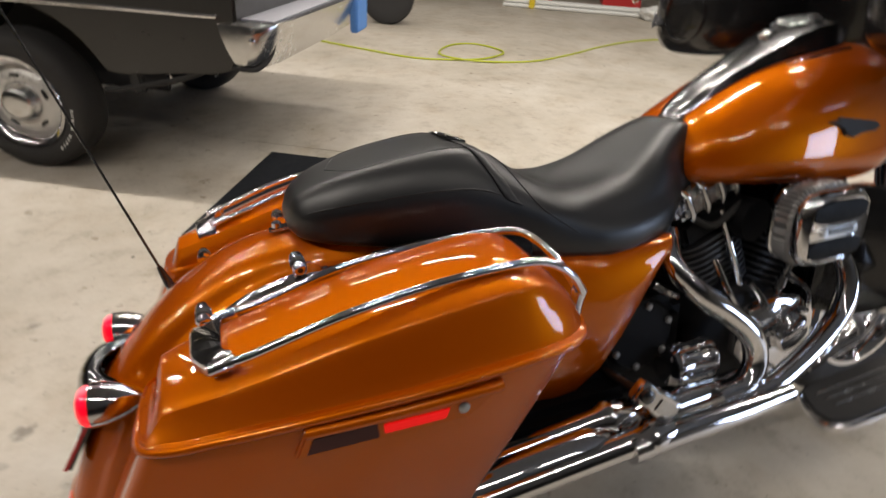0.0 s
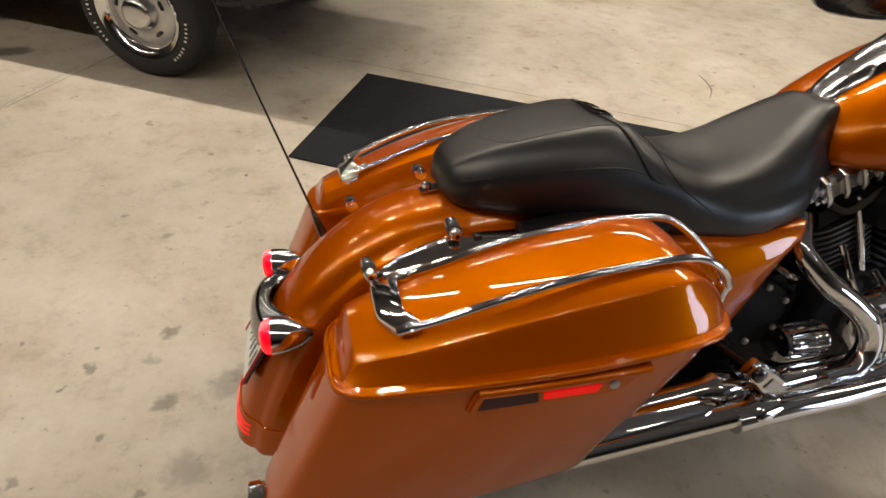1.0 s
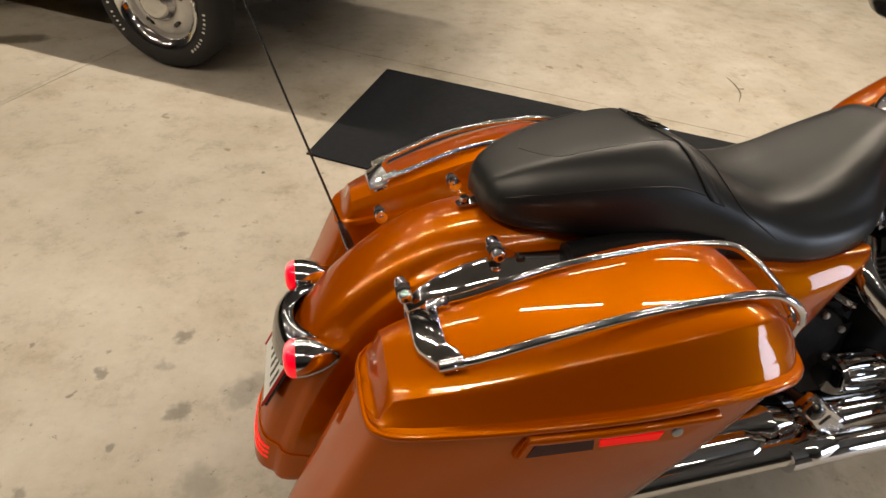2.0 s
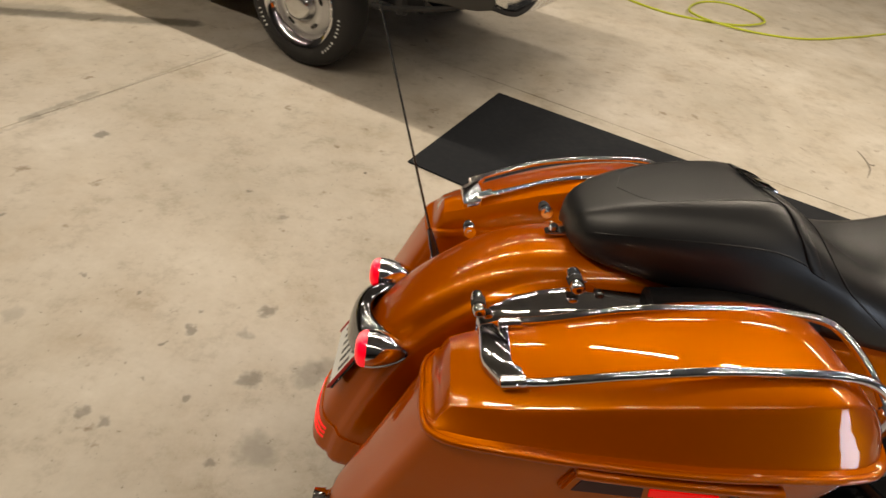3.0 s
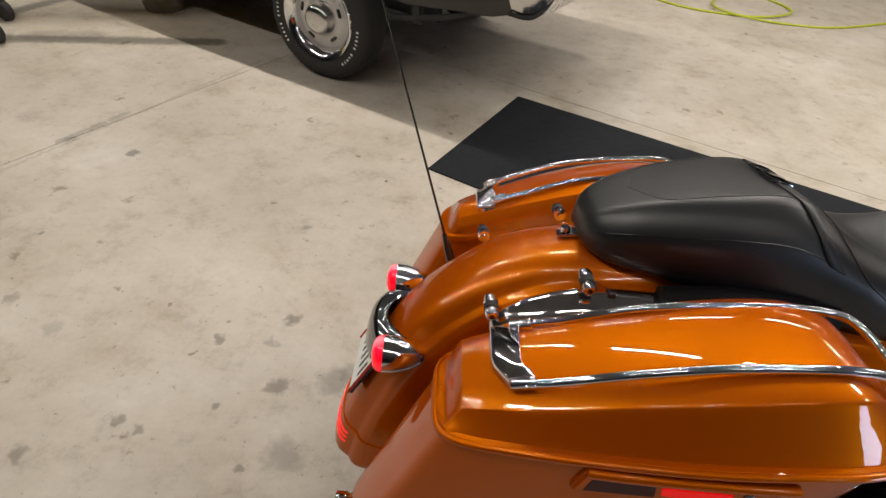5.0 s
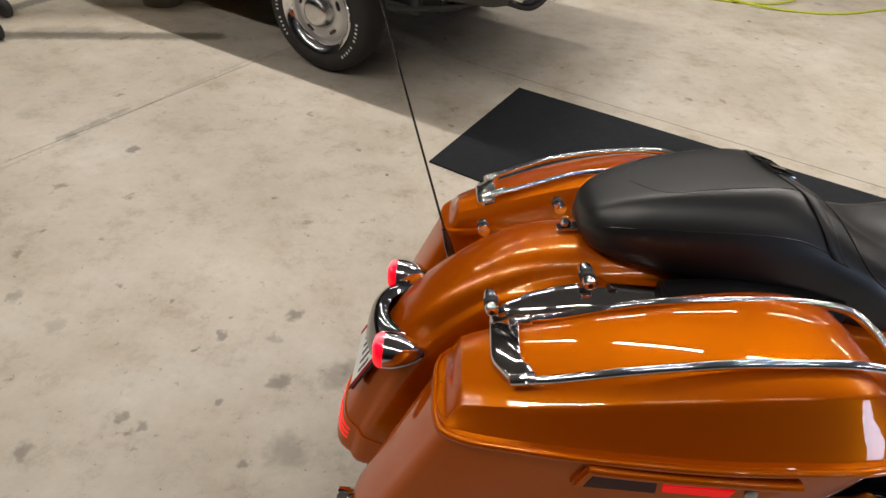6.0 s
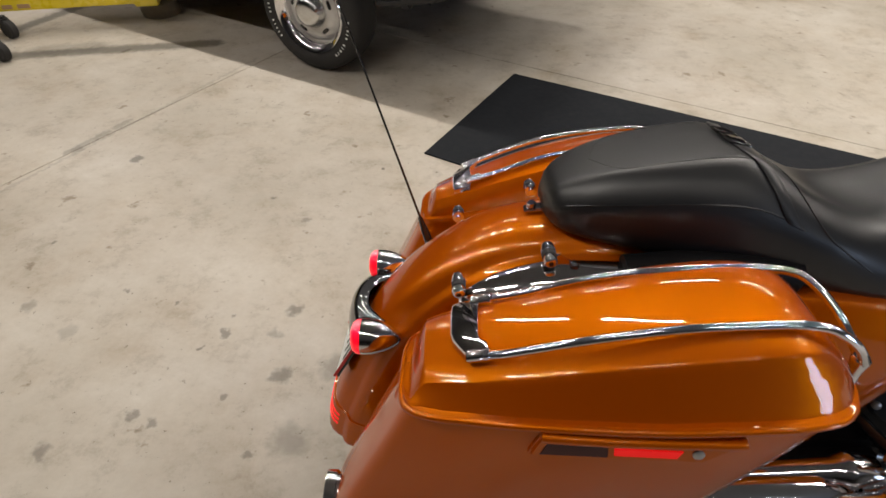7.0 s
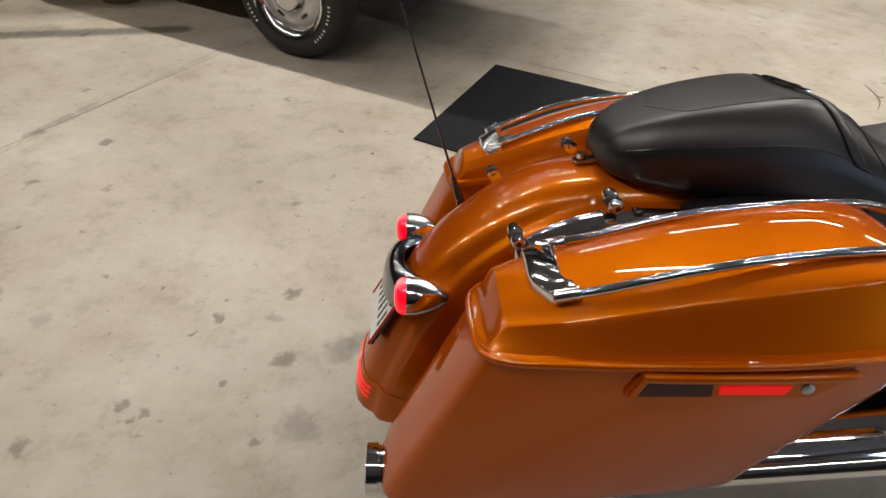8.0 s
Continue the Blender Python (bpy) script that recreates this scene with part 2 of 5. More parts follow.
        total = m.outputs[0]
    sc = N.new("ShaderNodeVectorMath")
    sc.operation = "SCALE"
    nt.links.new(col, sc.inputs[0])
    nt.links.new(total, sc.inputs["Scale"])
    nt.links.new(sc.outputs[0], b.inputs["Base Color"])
    rr = ramp(tex(3.0).outputs[0], [(0.3, (0.42,) * 3), (0.7, (0.62,) * 3)])
    nt.links.new(rr.outputs[0], b.inputs["Roughness"])
    bn = N.new("ShaderNodeBump")
    bn.inputs["Strength"].default_value, bn.inputs["Distance"].default_value = 0.15, 0.002
    nt.links.new(tex(90).outputs[0], bn.inputs["Height"])
    nt.links.new(bn.outputs[0], b.inputs["Normal"])
    return mat


M_FLOOR = concrete()
M_JOINT = material("joint_dirt", (0.24, 0.21, 0.175), 0.8, grain=0.3, scale=30)


# ---- mesh helpers ----
def mesh_object(name, bm, mat, parent=None, label="", smooth=True, angle=35):
    bmesh.ops.recalc_face_normals(bm, faces=bm.faces)
    me = bpy.data.meshes.new(name)
    bm.to_mesh(me)
    bm.free()
    me.materials.append(mat)
    if smooth:
        me.polygons.foreach_set("use_smooth", [True] * len(me.polygons))
        me.set_sharp_from_angle(angle=radians(angle))
    ob = new(name, me)
    if parent:
        ob.parent = parent
    if label:
        tagged(ob, label)
    return ob


def part(name, bm, mat, parent, label="", angle=35):
    return mesh_object(name, bm, mat, parent, label, True, angle)


def empty(name, m, label, category, group=""):
    ob = new(name)
    ob.matrix_world = m
    return tagged(ob, label, category, group)


def loft(rings, closed=True, cap=True, bm=None):
    """Joins rings of equally many points to a skin."""
    bm = bm or bmesh.new()
    vs = [[bm.verts.new(p) for p in ring] for ring in rings]
    n = len(rings[0])
    for a, b in zip(vs, vs[1:]):
        for i in range(n if closed else n - 1):
            bm.faces.new((a[i], a[(i + 1) % n], b[(i + 1) % n], b[i]))
    if cap and closed:
        bm.faces.new(vs[0][::-1])
        bm.faces.new(vs[-1])
    return bm


def spline(pts, n):
    """n points on a smooth curve through pts (tuples of any length)."""
    pts = [np.array(p, float) for p in pts]
    out = []
    for k in range(n):
        u = k / (n - 1) * (len(pts) - 1)
        i = min(int(u), len(pts) - 2)
        f = u - i
        p1, p2 = pts[i], pts[i + 1]
        p0 = pts[i - 1] if i else 2 * p1 - p2
        p3 = pts[i + 2] if i + 2 < len(pts) else 2 * p2 - p1
        out.append(0.5 * (2 * p1 + (p2 - p0) * f + (2 * p0 - 5 * p1 + 4 * p2 - p3) * f * f + (3 * p1 - p0 - 3 * p2 + p3) * f ** 3))
    return out


def tube(pts, radius, n=0, sides=14, bm=None, cap=True):
    """A round bar through pts; radius: one number, or one for each point."""
    rad = [radius] * len(pts) if isinstance(radius, (int, float)) else list(radius)
    rows = [(*p, r) for p, r in zip(pts, rad)]
    rows = spline(rows, n) if n else [np.array(r, float) for r in rows]
    rings, side = [], None
    for i, row in enumerate(rows):
        a, b = rows[max(i - 1, 0)][:3], rows[min(i + 1, len(rows) - 1)][:3]
        d = Vector(b - a).normalized()
        if side is None:
            side = d.orthogonal().normalized()
        side = (side - d * side.dot(d)).normalized()
        up = d.cross(side)
        c = Vector(row[:3])
        rings.append([c + (side * math.cos(q) + up * math.sin(q)) * row[3] for q in (2 * math.pi * k / sides for k in range(sides))])
    return loft(rings, bm=bm, cap=cap)


def lathe(profile, m, sides=32, bm=None, cap=True):
    """Turns (along, radius) rows round the x axis of m."""
    return loft([[m @ Vector((a, r * math.cos(q), r * math.sin(q))) for q in (2 * math.pi * k / sides for k in range(sides))] for a, r in profile], bm=bm, cap=cap)


def box(size, m, bevel=0.0, bm=None, segments=2):
    own = bmesh.new()
    bmesh.ops.create_cube(own, size=1, matrix=m @ Matrix.Diagonal((*size, 1)))
    if bevel:
        bmesh.ops.bevel(own, geom=own.edges[:], offset=bevel, segments=segments, affect="EDGES")
    if bm is None:
        return own
    me = bpy.data.meshes.new("scrap")
    own.to_mesh(me)
    own.free()
    bm.from_mesh(me)
    bpy.data.meshes.remove(me)
    return bm


def prism(outline, m, depth, bevel=0.0, segments=2):
    """An outline in the xy plane of m, drawn out along its z."""
    bm = bmesh.new()
    lo = [bm.verts.new(m @ Vector((x, y, 0))) for x, y in outline]
    hi = [bm.verts.new(m @ Vector((x, y, depth))) for x, y in outline]
    n = len(outline)
    for i in range(n):
        bm.faces.new((lo[i], lo[(i + 1) % n], hi[(i + 1) % n], hi[i]))
    bm.faces.new(lo[::-1])
    bm.faces.new(hi)
    bmesh.ops.recalc_face_normals(bm, faces=bm.faces)
    if bevel:
        bmesh.ops.bevel(bm, geom=bm.edges[:], offset=bevel, segments=segments, affect="EDGES")
    return bm


def sample(rows, x):
    """Smooth interpolation of rows (x, a, b, ...) at x."""
    xs = [r[0] for r in rows]
    i = max(0, min(len(xs) - 2, sum(v <= x for v in xs) - 1))
    f = max(0.0, min(1.0, (x - xs[i]) / (xs[i + 1] - xs[i])))
    cols = list(zip(*rows))[1:]
    out = []
    for c in cols:
        m0 = (c[i + 1] - c[i - 1]) / (xs[i + 1] - xs[i - 1]) if i else (c[1] - c[0]) / (xs[1] - xs[0])
        m1 = (c[i + 2] - c[i]) / (xs[i + 2] - xs[i]) if i + 2 < len(xs) else (c[-1] - c[-2]) / (xs[-1] - xs[-2])
        h = xs[i + 1] - xs[i]
        out.append((2 * f ** 3 - 3 * f * f + 1) * c[i] + (f ** 3 - 2 * f * f + f) * h * m0 + (3 * f * f - 2 * f ** 3) * c[i + 1] + (f ** 3 - f * f) * h * m1)
    return out


# ---- the hall ----
G = pose(0, 0, 0, 0, 0, GRID)


def slab(name, size, m, mat, label):
    return tagged(mesh_object(name, box(size, m), mat, smooth=False), label, name.split("_")[0], kind="structure")


floor = slab("floor", (26, 26, 0.2), G @ pose(1, 2, -0.106), M_JOINT, "pale worn concrete workshop floor with stains, painted shadow bands and joints")
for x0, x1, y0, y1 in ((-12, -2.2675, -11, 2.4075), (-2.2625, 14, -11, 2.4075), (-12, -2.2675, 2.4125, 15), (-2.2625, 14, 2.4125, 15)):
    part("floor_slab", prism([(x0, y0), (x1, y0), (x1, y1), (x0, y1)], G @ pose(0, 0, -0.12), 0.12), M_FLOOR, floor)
slab("ceiling", (26, 26, 0.1), G @ pose(1, 2, CEILING + 0.05), M_CEIL, "plain grey workshop ceiling")
for nm, x, y, sx, sy in (("wall_north", 1, 15, 26, 0.2), ("wall_south", 1, -11, 26, 0.2), ("wall_east", 6.7, 2, 0.2, 26), ("wall_west", -12, 2, 0.2, 26)):
    slab(nm, (sx, sy, CEILING), G @ pose(x, y, CEILING / 2), M_WALL, "plain painted workshop wall")

# ---- motorcycle ----
BIKE = pose(0.0216, -0.1369, -0.002, -11.67, -1.36, 2.45)
bike = empty("motorcycle", BIKE, "amber orange touring motorcycle with chrome trim leaning on its stand", "motorcycle")


# side bags: x, outer and inner distance from the middle, seam height, height of the top's edge
BAG = [
    (-0.036, 0.345, 0.250, 0.656, 0.660),
    (-0.032, 0.366, 0.228, 0.657, 0.662),
    (-0.020, 0.387, 0.212, 0.660, 0.667),
    (-0.002, 0.400, 0.206, 0.664, 0.690),
    (0.022, 0.409, 0.203, 0.667, 0.699),
    (0.07, 0.424, 0.201, 0.676, 0.714),
    (0.14, 0.442, 0.20, 0.686, 0.736),
    (0.21, 0.455, 0.20, 0.695, 0.757),
    (0.30, 0.467, 0.20, 0.703, 0.778),
    (0.387, 0.471, 0.20, 0.710, 0.792),
    (0.46, 0.470, 0.204, 0.7137, 0.798),
    (0.505, 0.464, 0.209, 0.715, 0.792),
    (0.532, 0.455, 0.217, 0.715, 0.779),
    (0.554, 0.440, 0.228, 0.714, 0.759),
    (0.570, 0.418, 0.246, 0.7135, 0.737),
    (0.580, 0.392, 0.264, 0.714, 0.722),
    (0.584, 0.372, 0.280, 0.714, 0.717),
]


def lid_ring(x, s):
    yo, yi, zs, zr = sample(BAG[3:] if x >= -0.002 else BAG, x)
    if -0.020 < x < -0.002:
        zr = 0.667 + (x + 0.020) / 0.018 * 0.023
    h = zr - zs
    k = min(1.0, max(0.0, (h - 0.006) / 0.016))
    roll = max(0.0, min(1.0, (x - 0.465) / 0.095))
    roll = roll * roll * (3 - 2 * roll)
    inset = 0.014 + 0.022 * k + 0.026 * roll * k
    c = k * (0.025 + 0.002 * math.exp(-(x / 0.11) ** 2)) * min(1.0, max(0.12, (0.584 - x) / 0.085))
    yr, a = yo - inset, yo - 0.004 - 0.007 * k
    top = [(yr - 0.010, 0.17), (yr - 0.022, 0.35), (yr - 0.030, 0.45), (yr - 0.042, 0.56), (yr - 0.068, 0.73), (0.5 * (yr + yi), 0.94), (yi + 0.064, 1.05), (yi + 0.050, 0.93), (yi + 0.042, 0.74), (yi + 0.026, 0.48)]
    pts = [(yo - 0.003, zs - 0.010), (yo, zs - 0.007), (yo, zs - 0.001), (yo - 0.003, zs + 0.002), (a, zs + 0.0025), (a - 0.002, zs + 0.004 + 0.02 * h)]
    pts += [(a - 0.002 - (a - 0.002 - yr) * q, zs + 0.004 + (h - 0.004) * r) for q, r in ((0.22 - 0.12 * roll, 0.22 + 0.10 * roll), (0.5 - 0.22 * roll, 0.48 + 0.16 * roll), (0.78 - 0.22 * roll, 0.76 + 0.11 * roll), (0.95 - 0.12 * roll, 0.945 + 0.035 * roll))]
    pts += [(yr - 0.001, zr - 0.0008), (yr - 0.004, zr + 0.04 * c)] + [(y, zr + q * c) for y, q in top]
    pts += [(yi + 0.016, zs + 0.9 * h), (yi + 0.011, zs + 0.6 * h), (yi + 0.010, zs + 0.006), (yi + 0.002, zs + 0.003), (yi, zs - 0.001), (yi, zs - 0.010)]
    return [(x, s * y, z) for y, z in pts]


def lid_top(x, y):
    """Height of the lid's skin over a place y out from the middle."""
    ring = sorted((abs(p[1]), p[2]) for p in lid_ring(x, 1)[9:-4])
    for (y0, z0), (y1, z1) in zip(ring, ring[1:]):
        if y0 <= y <= y1 and y1 > y0:
            return z0 + (z1 - z0) * (y - y0) / (y1 - y0)
    return ring[0][1]


def bag_side(x, z, s, out=0.0):
    """A place on the outer side of a bag's body."""
    yo, yi, zs, zr = sample(BAG, x)
    u = max(0.0, (zs - 0.013 - z) / (zs - 0.371))
    return Vector((x, s * (yo - 0.006 - (yo - 0.390) * u ** 1.35 + out), z))


def on_bag(x0, z0, x1, z1, s, out=0.0):
    """A frame whose x runs along the bag's side, y up and z outward."""
    a, b = bag_side(x0, z0, s, out), bag_side(x1, z1, s, out)
    ex = (b - a).normalized()
    ez = Vector((0, s, 0))
    ez = (ez - ex * ez.dot(ex)).normalized()
    ey = ez.cross(ex) if s < 0 else ex.cross(ez) * -1
    if ey.z < 0:
        ey = -ey
    m = Matrix.Identity(4)
    for i, v in enumerate((ex, ey, ez)):
        m.col[i] = (*v, 0)
    m.col[3] = (*a, 1)
    return m


def side_bag(s):
    xs = [-0.036, -0.034, -0.032, -0.028, -0.024, -0.020, -0.014, -0.008, -0.002, 0.004, 0.012, 0.018, 0.024, 0.032, 0.045] + [0.06 + 0.025 * k for k in range(17)] + [0.475, 0.49, 0.505, 0.518, 0.530, 0.541, 0.551, 0.560, 0.567, 0.574, 0.580, 0.584]
    lid = part("bag_lid", loft([lid_ring(x, s) for x in xs]), M_PAINT, bike, "amber hard lid of the side bag", 28)
    rings = []
    levels = [0, 0.03, 0.06, 0.10, 0.2, 0.3, 0.4, 0.5, 0.6, 0.7, 0.8, 0.9, 0.95, 0.98, 0.993, 1.0]
    tucks = (0, 0, 0, 0, 0, 0, 0, 0, 0, 0, 0, 0, 0.0005, 0.003, 0.007, 0.014)
    stops = [0, 0.0015, 0.004, 0.008, 0.013, 0.020, 0.030, 0.042] + [0.06 + 0.88 * j / 20 for j in range(21)] + [0.97, 0.986, 0.994, 1]
    for k, u in enumerate(levels):
        tuck, lip = tucks[k], -0.005
        x0 = -0.034 - 0.149 * u + tuck - lip * 0.5
        x1 = 0.566 - 0.194 * u ** 1.05 - tuck
        ring, back = [], []
        for v in stops:
            yo, yi, zs, zr = sample(BAG, -0.036 + 0.614 * v)
            if v < 0.1:
                # a rounded edge between the side and the rear face
                bend = 0.030 * (1 - math.sqrt(1 - max(0.0, 1 - v / 0.045) ** 2))
                yo = max(yo, 0.399 - bend)
            else:
                bend = 0.0
            low_y = 0.378 + 0.014 * math.sin(math.pi * v) - bend
            y = yo + lip - (yo - low_y) * u ** 1.35 - tuck
            z = (zs - 0.007) * (1 - u) + (0.356 + 0.006 * v) * u
            ring.append((x0 + (x1 - x0) * v, s * y, z))
            back.append((x0 + (x1 - x0) * v, s * (yi + 0.004), z))
        rings.append(ring + back[::-1])
    body = part("bag_body", loft(rings), M_PAINT, bike, "amber side bag body", 30)
    edge = [(0.572, 0.405), (0.556, 0.435)] + [(x, sample(BAG, x)[0]) for x in (0.53, 0.50, 0.46, 0.40, 0.33, 0.26, 0.19, 0.12, 0.06, 0.02, -0.005, -0.020)] + [(-0.031, 0.372), (-0.0365, 0.345), (-0.037, 0.300), (-0.036, 0.252), (-0.028, 0.224)]
    part("lid_bead", tube([(x, s * (y - 0.001), sample(BAG, x)[2] - 0.004) for x, y in edge], 0.0058, 110, 12), M_PAINT, lid, "amber rim of the lid")
    # rails and their bracket
    part("bag_rail", tube([(0.074, s * 0.363, lid_top(0.074, 0.363) + 0.013), (0.108, s * 0.376, lid_top(0.108, 0.376) + 0.015), (0.22, s * 0.391, 0.786), (0.33, s * 0.396, 0.807), (0.44, s * 0.400, 0.817), (0.498, s * 0.403, 0.817), (0.530, s * 0.406, 0.805), (0.556, s * 0.404, 0.783), (0.579, s * 0.394, 0.752)], 0.0064, 60, 16), M_CHROME, lid, "chrome rail")
    part("bag_rail", tube([(0.088, s * 0.243, lid_top(0.088, 0.243) + 0.011), (0.14, s * 0.250, 0.764), (0.25, s * 0.258, 0.798), (0.36, s * 0.262, 0.813), (0.46, s * 0.267, 0.820), (0.526, s * 0.279, 0.820), (0.551, s * 0.305, 0.809), (0.568, s * 0.343, 0.785), (0.579, s * 0.378, 0.753)], 0.0064, 60, 16), M_CHROME, lid, "chrome rail")
    o = [(0.041, 0.232), (0.078, 0.228), (0.083, 0.244), (0.080, 0.262), (0.079, 0.30), (0.079, 0.330), (0.083, 0.340), (0.090, 0.346), (0.092, 0.356), (0.086, 0.362), (0.066, 0.362), (0.058, 0.354), (0.049, 0.340), (0.041, 0.326), (0.037, 0.312), (0.037, 0.27), (0.038, 0.245)]
    rows = []
    for up, q in ((-0.006, 1.0), (0.008, 1.0), (0.012, 0.96), (0.0135, 0.88)):
        cx, cy = 0.062, 0.31
        row = []
        for x, y in o:
            x, y = cx + (x - cx) * q, cy + (y - cy) * (1 - (1 - q) * 0.35)
            row.append(Vector((x, s * y, lid_top(x, min(y, 0.355)) + up)))
        rows.append(row)
    part("rail_bracket", loft(rows), M_CHROME, lid, "chrome rail bracket", 50)
    for x, y, up in ((0.062, 0.362, 0.011), (0.070, 0.242, 0.010)):
        z = lid_top(x + 0.012, y) + up
        part("rail_ferrule", lathe([(-0.001, 0.007), (0.001, 0.0098), (0.022, 0.0098), (0.023, 0.0088), (0.026, 0.0088), (0.027, 0.0100), (0.034, 0.0098), (0.036, 0.0068)], pose(x, s * y, z - 0.003, 0, -19, s * 14), 20), M_CHROME, lid, "chrome ferrule")
    part("rail_foot", tube([(0.571, s * 0.386, 0.716), (0.576, s * 0.386, 0.735), (0.579, s * 0.386, 0.752), (0.578, s * 0.386, 0.758)], [0.011, 0.0095, 0.0125, 0.009], 0, 16), M_CHROME, lid, "chrome rail foot")
    # side marker lamp on the body
    m = on_bag(0.150, 0.643, 0.392, 0.657, s, 0.002)
    part("marker_housing", prism([(-0.010, -0.006), (0.215, -0.006), (0.262, 0.030), (0.258, 0.036), (0.012, 0.036)], m @ pose(0, 0, -0.012), 0.024, 0.004), M_PAINT, body, "amber lamp housing")
    part("housing_bar", tube([m @ Vector((0.016, 0.029, 0.007)), m @ Vector((0.022, 0.029, 0.011)), m @ Vector((0.13, 0.030, 0.0135)), m @ Vector((0.25, 0.030, 0.010)), m @ Vector((0.257, 0.030, 0.006))], 0.0075, 24, 12), M_PAINT, body, "amber housing ridge")
    part("marker_lens", prism([(0.006, -0.001), (0.096, -0.001), (0.096, 0.021), (0.018, 0.021)], m @ pose(0, 0, 0.0095), 0.0035, 0.001), M_RED_DARK, body, "dark red lens")
    part("lit_marker_lens", prism([(0.103, 0.003), (0.182, 0.003), (0.189, 0.017), (0.103, 0.017)], m @ pose(0, 0, 0.0100), 0.0035, 0.001), M_RED_MARK, body, "glowing red lens")
    part("marker_badge", lathe([(0, 0.0075), (0.003, 0.0075), (0.004, 0.005)], m @ pose(0.207, 0.012, 0.0105) @ pose(0, 0, 0, 0, -90, 0), 20), M_STEEL, body, "small round metal badge")
    # latch on the inner side
    part("bag_latch", box((0.06, 0.012, 0.03), pose(0.30, s * 0.198, 0.72), 0.004), M_CHROME, lid, "chrome latch")


for s in (-1, 1):
    side_bag(s)

# rear fender: an arch round the wheel
CREST = spline([(0.42, 0.770), (0.34, 0.787), (0.26, 0.790), (0.18, 0.784), (0.10, 0.763), (0.02, 0.720), (-0.06, 0.656), (-0.12, 0.588), (-0.165, 0.515), (-0.203, 0.43), (-0.232, 0.355), (-0.248, 0.289)], 67)
F_HALF = [(0, 0), (0.022, -0.0008), (0.05, -0.004), (0.070, -0.010), (0.084, -0.019), (0.092, -0.030), (0.0965, -0.039), (0.102, -0.044), (0.110, -0.048), (0.116, -0.055), (0.119, -0.068), (0.120, -0.105), (0.120, -0.15), (0.120, -0.19)]


def crest(u):
    """Place and outward direction at u (0 front, 1 tip) along the fender's crown."""
    k = max(0.0, min(65.999, u * 66))
    i = int(k)
    p = CREST[i] + (CREST[i + 1] - CREST[i]) * (k - i)
    a, b = CREST[max(i - 1, 0)], CREST[min(i + 2, 66)]
    t = (b - a) / np.linalg.norm(b - a)
    return Vector((p[0], 0, p[1])), Vector((t[1], 0, -t[0]))


def fender_ring(u, grow=0.0):
    p, n = crest(u)
    prof = [(-y, d) for y, d in F_HALF[::-1]] + F_HALF[1:]
    k = 1 + grow / 0.118
    return [p + n * (d + grow) + Vector((0, y * k, 0)) for y, d in prof] + [p + n * (d - 0.008) + Vector((0, y * 0.955, 0)) for y, d in prof[::-1]]


def fender_point(u, y, out=0.0):
    p, n = crest(u)
    return p + n * (sample(F_HALF[:-1], abs(y))[0] + out) + Vector((0, y * (1 + out / 0.2), 0))


part("rear_fender", loft([fender_ring(0.91 * k / 50) for k in range(51)]), M_PAINT, bike, "amber painted rear fender", 50)
tip = part("fender_tip", loft([fender_ring(0.893 + 0.107 * k / 10, grow=0.0025 - (0.004 if k == 10 else 0)) for k in range(11)]), M_PAINT, bike, "amber fender extension", 50)
for k in range(3):
    u = 0.916 + 0.017 * k
    rows = []
    for j in range(33):
        y = -0.091 + 0.182 * j / 32
        rows.append([fender_point(u + e, y, o) for e, o in ((-0.0034, 0.0), (-0.0029, 0.0036), (0.0029, 0.0036), (0.0034, 0.0))])
    part("brake_light_bar", loft(rows), M_RED_BAR, tip, "glowing red light bar")
# seat tab and panel seam on the fender's crown
part("seat_tab", prism([(-0.022, -0.013), (0.02, -0.016), (0.02, 0.016), (-0.022, 0.013)], pose(0.196, 0.0, 0.789, 0, -8, 0), 0.006, 0.002), M_CHROME, bike, "chrome seat tab")
part("seat_bolt", lathe([(0, 0.009), (0.008, 0.009), (0.011, 0.005)], pose(0.188, 0, 0.795, 0, -90, 0), 16), M_CHROME, bike, "chrome bolt")

